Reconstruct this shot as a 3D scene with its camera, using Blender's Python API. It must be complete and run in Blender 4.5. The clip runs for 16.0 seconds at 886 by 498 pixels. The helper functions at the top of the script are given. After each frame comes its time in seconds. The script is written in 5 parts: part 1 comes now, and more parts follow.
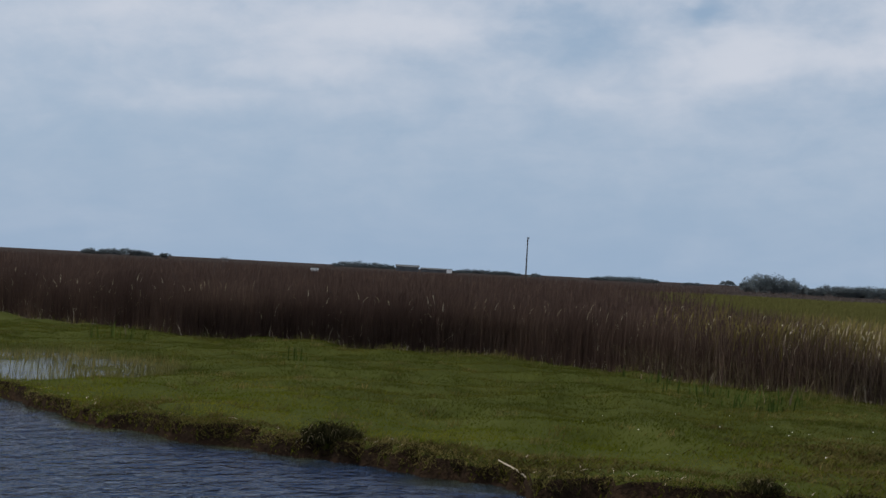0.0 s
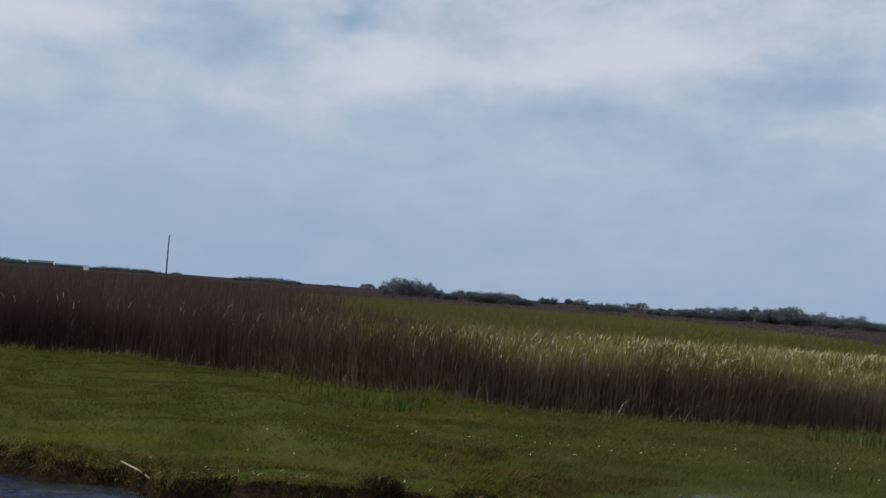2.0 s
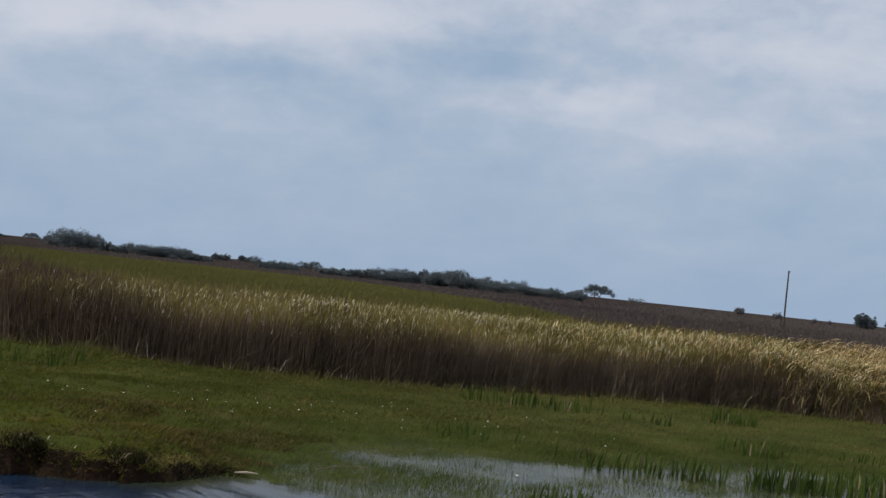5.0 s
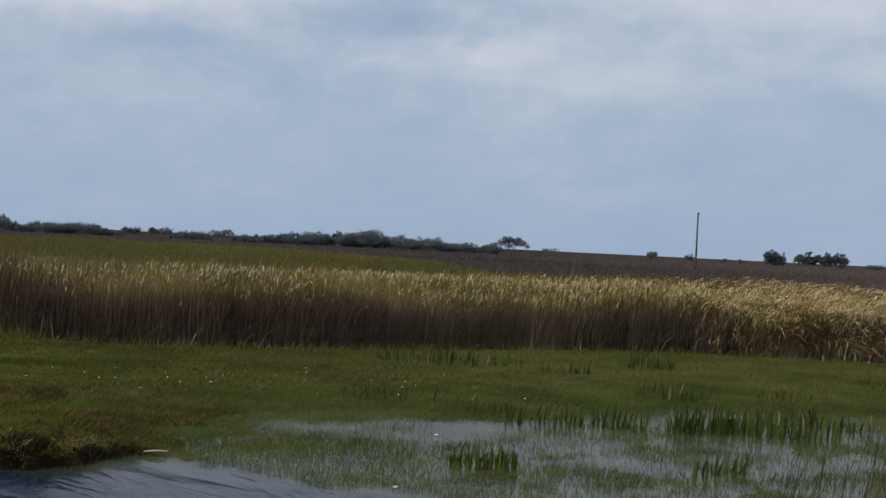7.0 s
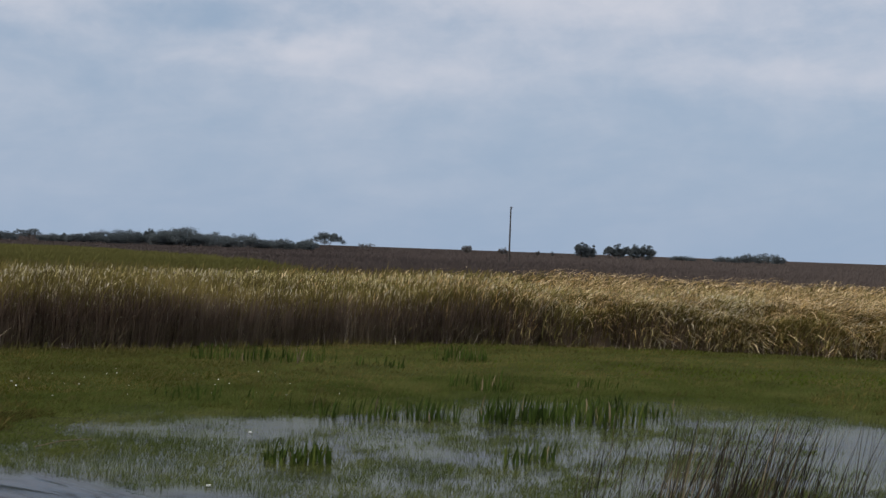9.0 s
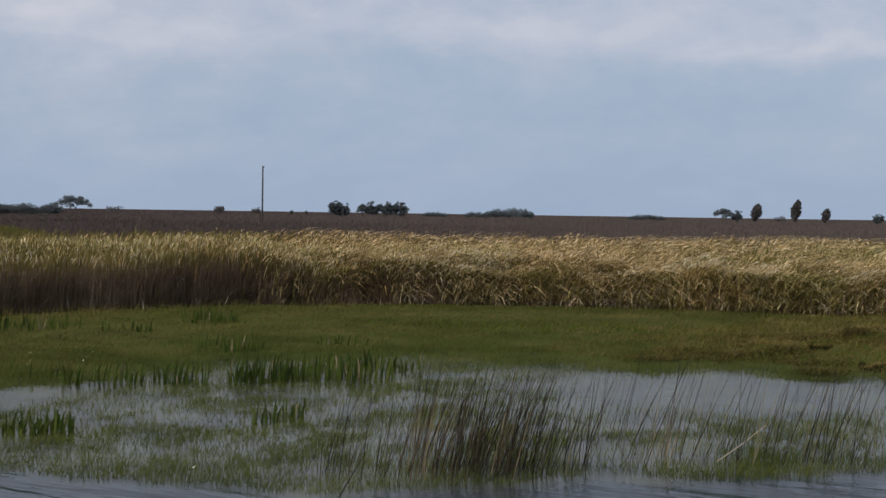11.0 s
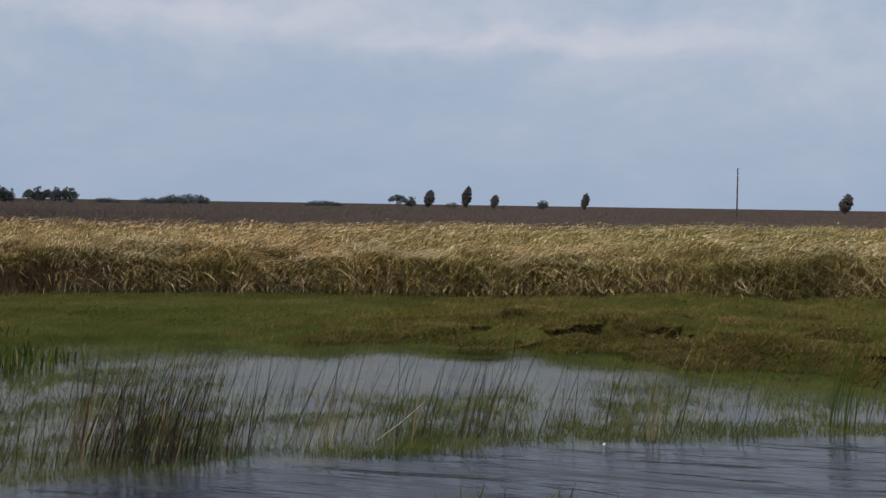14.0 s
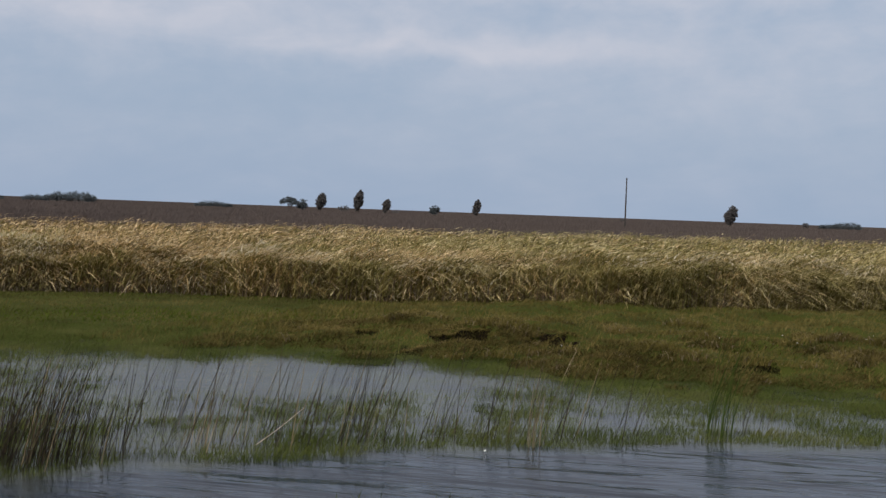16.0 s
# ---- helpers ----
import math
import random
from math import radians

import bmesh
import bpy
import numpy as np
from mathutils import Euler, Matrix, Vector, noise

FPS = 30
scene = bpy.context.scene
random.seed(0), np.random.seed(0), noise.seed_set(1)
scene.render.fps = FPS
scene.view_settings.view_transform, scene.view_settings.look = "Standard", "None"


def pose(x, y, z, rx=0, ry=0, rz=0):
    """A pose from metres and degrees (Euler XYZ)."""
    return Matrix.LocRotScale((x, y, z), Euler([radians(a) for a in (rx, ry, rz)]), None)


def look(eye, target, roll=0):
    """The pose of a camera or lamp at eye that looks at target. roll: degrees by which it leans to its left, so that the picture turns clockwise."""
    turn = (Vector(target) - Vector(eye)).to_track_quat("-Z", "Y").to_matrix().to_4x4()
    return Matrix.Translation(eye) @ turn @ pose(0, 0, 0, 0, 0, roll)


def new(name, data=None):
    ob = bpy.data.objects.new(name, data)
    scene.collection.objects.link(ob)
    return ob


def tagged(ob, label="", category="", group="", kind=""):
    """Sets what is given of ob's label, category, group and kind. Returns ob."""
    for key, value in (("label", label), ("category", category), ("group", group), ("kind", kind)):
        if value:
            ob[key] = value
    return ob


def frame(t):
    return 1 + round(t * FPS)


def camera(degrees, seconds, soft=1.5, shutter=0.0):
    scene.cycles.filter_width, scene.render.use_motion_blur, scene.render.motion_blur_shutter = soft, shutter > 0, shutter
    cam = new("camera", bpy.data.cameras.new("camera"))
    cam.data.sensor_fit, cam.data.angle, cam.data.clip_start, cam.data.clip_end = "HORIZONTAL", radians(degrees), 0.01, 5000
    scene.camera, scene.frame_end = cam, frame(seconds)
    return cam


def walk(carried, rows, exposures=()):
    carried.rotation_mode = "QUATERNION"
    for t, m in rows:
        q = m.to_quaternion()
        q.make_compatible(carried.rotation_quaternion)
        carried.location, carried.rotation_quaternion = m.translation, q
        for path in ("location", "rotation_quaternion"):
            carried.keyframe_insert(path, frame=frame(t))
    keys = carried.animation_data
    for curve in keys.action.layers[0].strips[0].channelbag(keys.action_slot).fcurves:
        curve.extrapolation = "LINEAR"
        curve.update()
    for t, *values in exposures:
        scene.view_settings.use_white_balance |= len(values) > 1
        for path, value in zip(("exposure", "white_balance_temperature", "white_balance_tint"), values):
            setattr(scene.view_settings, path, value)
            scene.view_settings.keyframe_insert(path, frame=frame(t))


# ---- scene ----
# ---------------------------------------------------------------- camera
EYE = 2.3
cam = camera(36.2, 16.0, soft=1.45, shutter=0.1)
PATH = [  # seconds, x, y, heading to the left, tilt up, lean to the left
    (0, 0.000, 0.000, 0.00, 0.87, 3.02),
    (0.5, 0.029, -0.018, -3.41, 0.81, 3.34),
    (1, 0.061, -0.064, -7.64, 1.35, 3.57),
    (1.5, 0.119, -0.063, -11.97, 1.46, 3.69),
    (2, 0.117, -0.076, -14.96, 1.86, 4.26),
    (2.5, 0.125, -0.081, -18.18, 1.67, 5.02),
    (3, 0.176, -0.121, -19.27, 1.93, 4.32),
    (3.5, 0.247, -0.122, -18.46, 1.43, 4.21),
    (4, 0.270, -0.087, -21.50, 1.23, 4.86),
    (4.5, 0.262, -0.095, -26.40, 1.39, 6.45),
    (4.7, 0.266, -0.085, -28.01, 1.62, 6.71),
    (6.8, 0.562, 0.256, -31.19, -0.18, 2.97),
    (7, 0.564, 0.260, -32.50, -0.16, 2.78),
    (7.5, 0.560, 0.244, -34.33, -0.13, 2.35),
    (8, 0.524, 0.203, -36.25, -0.08, 2.28),
    (8.5, 0.532, 0.169, -38.59, -0.29, 2.14),
    (9, 0.552, 0.160, -40.26, -0.02, 2.05),
    (9.5, 0.534, 0.110, -43.06, -0.00, 2.34),
    (10, 0.557, 0.085, -46.19, -0.99, 1.38),
    (10.2, 0.562, 0.076, -47.08, -1.14, 1.13),
    (12.3, 0.622, -0.040, -56.52, -2.70, 0.99),
    (12.5, 0.622, -0.057, -57.43, -2.95, 0.95),
    (13, 0.578, -0.111, -60.54, -2.57, 1.10),
    (13.5, 0.562, -0.110, -61.92, -2.43, 1.06),
    (14, 0.549, -0.158, -64.24, -1.90, 0.88),
    (14.5, 0.539, -0.165, -67.32, -2.00, 1.36),
    (15, 0.594, -0.129, -68.33, -1.82, 1.73),
    (15.5, 0.581, -0.160, -68.96, -1.87, 2.17),
    (16, 0.654, -0.185, -68.83, -1.60, 2.09),
]


def aim(x, y, heading, tilt, lean):
    a, b = radians(heading), radians(tilt)
    way = Vector((-math.sin(a) * math.cos(b), math.cos(a) * math.cos(b), math.sin(b)))
    return look((x, y, EYE), Vector((x, y, EYE)) + 10 * way, lean)


walk(cam, [(t, aim(*row)) for t, *row in PATH], [(0.0, 0.0, 6430, 8), (4.5, 0.0, 6460, 9), (8.5, 0.0, 6570, 10.5), (12.5, 0.0, 6740, 13), (16.0, 0.0, 6740, 13)])

# ---------------------------------------------------------------- light
SUN_AZ, SUN_EL = -80.0, 42.0
sun = new("sun", bpy.data.lights.new("sun", "SUN"))
sun.data.energy, sun.data.angle, sun.data.color = 3.0, radians(3.0), (1.0, 0.94, 0.85)
sun.matrix_world = look((0, 0, 60), (-math.sin(radians(SUN_AZ)) * 60 / math.tan(radians(SUN_EL)), -math.cos(radians(SUN_AZ)) * 60 / math.tan(radians(SUN_EL)), 0))

world = bpy.data.worlds.new("sky")
scene.world = world
world.use_nodes = True
wt = world.node_tree
wt.nodes.clear()


def wnode(kind, **props):
    n = wt.nodes.new(kind)
    for k, v in props.items():
        n.inputs[k].default_value = v
    return n


def wmath(op, a, b=None, c=None, clamp=False):
    n = wt.nodes.new("ShaderNodeMath")
    n.operation, n.use_clamp = op, clamp
    for i, v in enumerate((a, b, c)):
        if v is None:
            continue
        if isinstance(v, (int, float)):
            n.inputs[i].default_value = v
        else:
            wt.links.new(v, n.inputs[i])
    return n.outputs[0]


def wmix(fac, a, b):
    n = wt.nodes.new("ShaderNodeMix")
    n.data_type = "RGBA"
    for sock, v in ((n.inputs["Factor"], fac), (n.inputs["A"], a), (n.inputs["B"], b)):
        if isinstance(v, (int, float)):
            sock.default_value = v
        elif isinstance(v, tuple):
            sock.default_value = (*v, 1)
        else:
            wt.links.new(v, sock)
    return n.outputs["Result"]


SKY = wt.nodes.new("ShaderNodeTexSky")
SKY.sky_type, SKY.sun_disc = "NISHITA", False
SKY.sun_elevation, SKY.sun_rotation = radians(SUN_EL), radians(SUN_AZ)
SKY.air_density, SKY.dust_density, SKY.ozone_density = 1.0, 2.0, 1.5
geo = wt.nodes.new("ShaderNodeTexCoord")
sep = wt.nodes.new("ShaderNodeSeparateXYZ")
wt.links.new(geo.outputs["Generated"], sep.inputs[0])
DX, DY, DZ = sep.outputs
AZ = wmath("ARCTAN2", DX, DY)                      # radians to the right of +y
ELEV = wmath("ARCSINE", DZ)
comb = wt.nodes.new("ShaderNodeCombineXYZ")
wt.links.new(wmath("MULTIPLY", AZ, 1.0), comb.inputs[0])
wt.links.new(wmath("MULTIPLY", ELEV, 1.7), comb.inputs[1])


def cloud_noise(scale, detail, rough, seed):
    n = wnode("ShaderNodeTexNoise", Scale=scale, Detail=detail, Roughness=rough, Distortion=0.3)
    n.noise_dimensions = "4D"
    n.inputs["W"].default_value = seed
    wt.links.new(comb.outputs[0], n.inputs["Vector"])
    return n.outputs["Fac"]


warp_a, warp_b = cloud_noise(9.0, 4.0, 0.55, 1.3), cloud_noise(9.0, 4.0, 0.55, 5.9)
WAZ = wmath("MULTIPLY_ADD", warp_a, 0.16, wmath("SUBTRACT", AZ, 0.08))
WEL = wmath("MULTIPLY_ADD", warp_b, 0.07, wmath("SUBTRACT", ELEV, 0.035))


def bank_of_cloud(az, el, wide, high):
    """A soft bank of cloud: 1 at its middle, falling to 0."""
    u = wmath("MULTIPLY", wmath("SUBTRACT", WAZ, radians(az)), 1 / radians(wide))
    v = wmath("MULTIPLY", wmath("SUBTRACT", WEL, radians(el)), 1 / radians(high))
    r2 = wmath("ADD", wmath("MULTIPLY", u, u), wmath("MULTIPLY", v, v))
    return wmath("POWER", 2.718, wmath("MULTIPLY", r2, -1.0))


broad = cloud_noise(3.5, 3.0, 0.5, 3.1)
fine = cloud_noise(10.0, 5.0, 0.55, 7.7)
cover = wmath("MULTIPLY_ADD", fine, 0.34, wmath("MULTIPLY", broad, 0.24))
wisps = wnode("ShaderNodeTexNoise", Scale=1.0, Detail=6.0, Roughness=0.6, Distortion=0.6)
drawn_out = wt.nodes.new("ShaderNodeCombineXYZ")
wt.links.new(wmath("MULTIPLY", AZ, 9.0), drawn_out.inputs[0])
wt.links.new(wmath("MULTIPLY_ADD", ELEV, 34.0, wmath("MULTIPLY", AZ, -3.0)), drawn_out.inputs[1])
wt.links.new(drawn_out.outputs[0], wisps.inputs["Vector"])
cover = wmath("MULTIPLY_ADD", wisps.outputs["Fac"], 0.24, wmath("SUBTRACT", cover, 0.11))
puffs = cloud_noise(26.0, 6.0, 0.6, 2.4)
cover = wmath("MULTIPLY_ADD", wmath("SUBTRACT", puffs, 0.5), wmath("MULTIPLY_ADD", ELEV, 2.6, 0.05), cover)
cover = wmath("MULTIPLY_ADD", ELEV, 1.6, cover)
CLOUDS = [(-2.5, 10.2, 5, 1.1, 0.25), (-6.7, 8.1, 3, 0.8, 0.2), (-10, 6.6, 6, 0.6, 0.12), (-13, 9.5, 6, 1.2, 0.12), (4.7, 10.3, 2.5, 1.0, -0.2), (10.8, 11.2, 1.6, 0.9, -0.3),
          (13, 9.2, 3.2, 0.9, 0.3), (6.7, 7.6, 4, 1.0, 0.12), (23, 10.5, 5, 1.1, 0.32), (18.5, 9.8, 3, 0.7, 0.2), (19.6, 7.7, 3.5, 0.6, -0.12), (29.8, 9.6, 3.5, 1.2, -0.22)]
CLOUDS += [(33.5, 8.2, 2.6, 0.8, 0.24), (25, 8.0, 4, 0.7, 0.1), (40, 7.2, 4, 0.6, 0.1), (44, 10.2, 6, 0.8, 0.15), (54, 7.8, 7, 0.8, 0.14), (66, 6.6, 6, 0.7, 0.16), (73, 6.8, 4, 0.7, 0.12), (60, 4.5, 8, 1.0, -0.08)]
for *c, weight in CLOUDS:
    cover = wmath("MULTIPLY_ADD", bank_of_cloud(*c), 1.35 * weight, cover)
ramp = wt.nodes.new("ShaderNodeMapRange")
ramp.interpolation_type = "SMOOTHSTEP"
ramp.inputs["From Min"].default_value, ramp.inputs["From Max"].default_value = 0.19, 1.0
wt.links.new(cover, ramp.inputs["Value"])
haze = wt.nodes.new("ShaderNodeMapRange")
haze.interpolation_type = "SMOOTHSTEP"
haze.inputs["From Min"].default_value, haze.inputs["From Max"].default_value = -0.02, 0.45
haze.inputs["To Min"].default_value, haze.inputs["To Max"].default_value = 0.95, 0.35
wt.links.new(ELEV, haze.inputs["Value"])
veil = wmix(haze.outputs[0], SKY.outputs[0], (3.22, 4.30, 5.88))      # thin high haze
clouds = wmix(ramp.outputs[0], veil, (5.92, 6.22, 7.05))
bg = wnode("ShaderNodeBackground", Strength=0.1)
wt.links.new(clouds, bg.inputs["Color"])
out = wt.nodes.new("ShaderNodeOutputWorld")
wt.links.new(bg.outputs[0], out.inputs["Surface"])

# ---------------------------------------------------------------- numbers
RNG = np.random.default_rng(11)


def lattice(x, y, seed):
    i = (x.astype(np.int64) * 374761393 + y.astype(np.int64) * 668265263 + seed * 974634777) & 0xFFFFFFFF
    i = ((i ^ (i >> 13)) * 1274126177) & 0xFFFFFFFF
    return ((i ^ (i >> 16)) & 0xFFFF) / 65535.0


def vnoise(x, y, seed=0):
    """Smooth noise, 0 to 1."""
    x, y = np.asarray(x, float), np.asarray(y, float)
    ix, iy = np.floor(x), np.floor(y)
    fx, fy = x - ix, y - iy
    fx, fy = fx * fx * (3 - 2 * fx), fy * fy * (3 - 2 * fy)
    a, b = lattice(ix, iy, seed), lattice(ix + 1, iy, seed)
    c, d = lattice(ix, iy + 1, seed), lattice(ix + 1, iy + 1, seed)
    return (a * (1 - fx) + b * fx) * (1 - fy) + (c * (1 - fx) + d * fx) * fy


def fbm(x, y, seed=0, octaves=3):
    x, y = np.asarray(x, float), np.asarray(y, float)
    total, amp, norm = 0, 1.0, 0
    for o in range(octaves):
        total = total + amp * vnoise(x * 2**o, y * 2**o, seed + 17 * o)
        norm += amp
        amp *= 0.5
    return total / norm


def step(a, b, v):
    t = np.clip((np.asarray(v, float) - a) / (b - a), 0, 1)
    return t * t * (3 - 2 * t)


def signed(x, y, line):
    """Distance from a line of points, positive on its left-hand side."""
    x, y = np.asarray(x, float), np.asarray(y, float)
    best, sign = np.full(x.shape, 1e9), np.ones(x.shape)
    for (ax, ay), (bx, by) in zip(line, line[1:]):
        ux, uy = bx - ax, by - ay
        n = math.hypot(ux, uy)
        t = np.clip(((x - ax) * ux + (y - ay) * uy) / (n * n), 0, 1)
        d = np.hypot(x - ax - t * ux, y - ay - t * uy)
        side = (ux * (y - ay) - uy * (x - ax)) / n
        near = (d < best - 1e-9) | ((d < best + 1e-6) & (np.abs(side) > 0.7 * d))
        sign = np.where(near, np.sign(side), sign)
        best = np.minimum(best, d)
    return best * sign


# Edge of the open channel, from far left to far right (land on the left-hand side).
EDGE = [(-80, 50), (-30, 31), (-14, 25), (-9, 22.2), (-6.3, 20.1), (-4.9, 18.3), (-3.4, 17.1), (-2.3, 16.3), (-1.2, 15.8), (-0.3, 15.2), (0.2, 14.8),
        (0.8, 14.3), (1.2, 13.8), (2.6, 13.4), (3.9, 13.0), (4.7, 13.2), (5.5, 13.5), (5.9, 12.8), (6.1, 12.0), (6.9, 10.9), (7.9, 8.9), (8.2, 8.1),
        (8.9, 7.6), (9.5, 7.0), (10.1, 6.7), (10.9, 6.3), (11.3, 5.4), (12.5, 4.7), (13.2, 3.8), (14, 3), (15.6, 0.5), (18, -3), (25, -12), (60, -50)]
# Where the flooded margin ends and firm turf begins.
INNER = [(5.6, 12.8), (6.6, 13.9), (7.4, 14.8), (8.3, 15.7), (9.4, 16.0), (10.8, 15.3), (13, 15.6), (15, 15.2), (17.4, 13.6), (18.4, 11.6), (18.9, 10), (19, 8.3),
         (19.4, 6.6), (18.2, 4.5), (18.5, 2.6), (19, 0.6), (21, -4), (30, -16), (64, -50)]
# Foot of the reeds.
FRONT = [(-90, 120), (-30, 64), (-14, 44), (-7.2, 37.2), (-1, 35.4), (1.8, 34.6), (4, 32), (6, 28.7), (7.6, 26.3), (10.2, 25.4), (13.7, 24.4), (18, 24.4), (22, 23.6),
         (24.5, 21.7), (27, 19.5), (28.6, 16.2), (29.9, 11.8), (30.2, 9.7), (30.4, 7.2), (31.9, 4.8), (34.3, 2.3), (37.2, -0.5), (42, -5), (70, -36)]


# Small broken scarps in the uneven turf: place, half width, height.
SCARPS = [(22.05, 7.75, 0.52, 0.20), (22.1, 6.25, 0.50, 0.24), (20.5, 8.05, 0.30, 0.13), (21.95, 9.4, 0.22, 0.10), (20.9, 2.7, 0.40, 0.12)]


def scarp_field(x, y, hx, hy, wide):
    """How much a place belongs to a scarp, and how far behind its face it lies."""
    u, v = (x - hx) * 0.34 - (y - hy) * 0.94, (x - hx) * 0.94 + (y - hy) * 0.34
    v = v + 0.5 * (fbm(x * 2.2, y * 2.2, 47, 2) - 0.5) + 0.25 * (u / wide) ** 2
    return step(1.15, 0.6, np.abs(u) / wide + 0.5 * (fbm(x * 3.1, y * 3.1, 48, 2) - 0.5)), v


def ground_z(x, y):
    x, y = np.asarray(x, float), np.asarray(y, float)
    s, si, sf = signed(x, y, EDGE), signed(x, y, INNER), signed(x, y, FRONT)
    rag = 0.55 * (fbm(x * 1.3, y * 1.3, 5) - 0.5) + 0.25 * (fbm(x * 6, y * 6, 9, 2) - 0.5)
    bank = -0.7 + (0.84 + 0.16 * vnoise(x * 0.9, y * 0.9, 6)) * step(-0.14, 0.12, s + rag) - 0.3 * step(0.0, -3.0, s)
    bank = bank + step(0.1, 0.8, s) * (0.22 * (fbm(x * 0.5, y * 0.5, 21) - 0.5) + 0.09 * (fbm(x * 1.8, y * 1.8, 22) - 0.5))
    bank = bank - 0.06 * step(2.0, 8.0, s)
    pool = np.exp(-(((x + 8.2) / 2.8) ** 2 + ((y - 25.6) / 4.2) ** 2) ** 2 * 0.8)
    bank = bank - (0.26 + 0.1 * vnoise(x * 1.3, y * 1.3, 23)) * pool * step(0.35, 1.0, s)
    wet = 0.11 * (fbm(x * 0.55 + y * 0.2, y * 0.9 - x * 0.35, 31) - 0.60) + 0.05 * (fbm(x * 2.5, y * 2.5, 33) - 0.5)
    clear = np.exp(-(((x - 16.9) * 0.8 + (y - 8.3) * 0.35) / 1.5) ** 2 - (((y - 8.3) * 0.8 - (x - 16.9) * 0.35) / 2.2) ** 2)
    clear = clear + 0.4 * np.exp(-(((x - 11) + (y - 15) * 0.3) / 4.0) ** 2 - ((y - 14.6 + (x - 11) * 0.05) / 0.8) ** 2)
    wet = np.minimum(wet - 0.16 * clear, -0.012 + 0.02 * (vnoise(x * 3, y * 3, 35) - 0.7))
    flat = -0.6 + (0.6 + wet) * step(-0.5, 0.15, s + 1.4 * rag)
    firm = 0.05 + 0.05 * step(0, 4, si) + 0.20 * step(17.5, 20, x) * step(13, 8, y) * step(0.2, 2.8, si)
    firm = firm + 0.14 * step(17.5, 20, x) * (fbm(x * 2.4, y * 2.4, 44, 2) - 0.5) * step(12, 8, y) + 0.40 * step(17.5, 20, x) * (fbm(x * 1.1, y * 1.1, 41) - 0.5) * step(12, 8, y) + 0.05 * (fbm(x * 1.6, y * 1.6, 42) - 0.5)
    for hx, hy, wide, deep in SCARPS:
        part_of, v = scarp_field(x, y, hx, hy, wide)
        firm = firm - deep * part_of * step(-1.7, -0.3, v) * step(0.16, -0.10, v)
    soft_edge = step(-0.9, 1.5, si + 2.2 * (fbm(x * 0.7, y * 0.7, 43) - 0.5) + rag)
    flat = flat * (1 - soft_edge) + np.maximum(firm, flat) * soft_edge
    right = step(4.3, 6.0, x + 0.25 * (13.5 - y))
    z = bank * (1 - right) + flat * right
    far = step(0, 4, sf)
    return z * (1 - far) + (0.10 + 0.05 * (fbm(x * 0.2, y * 0.2, 51) - 0.5)) * far


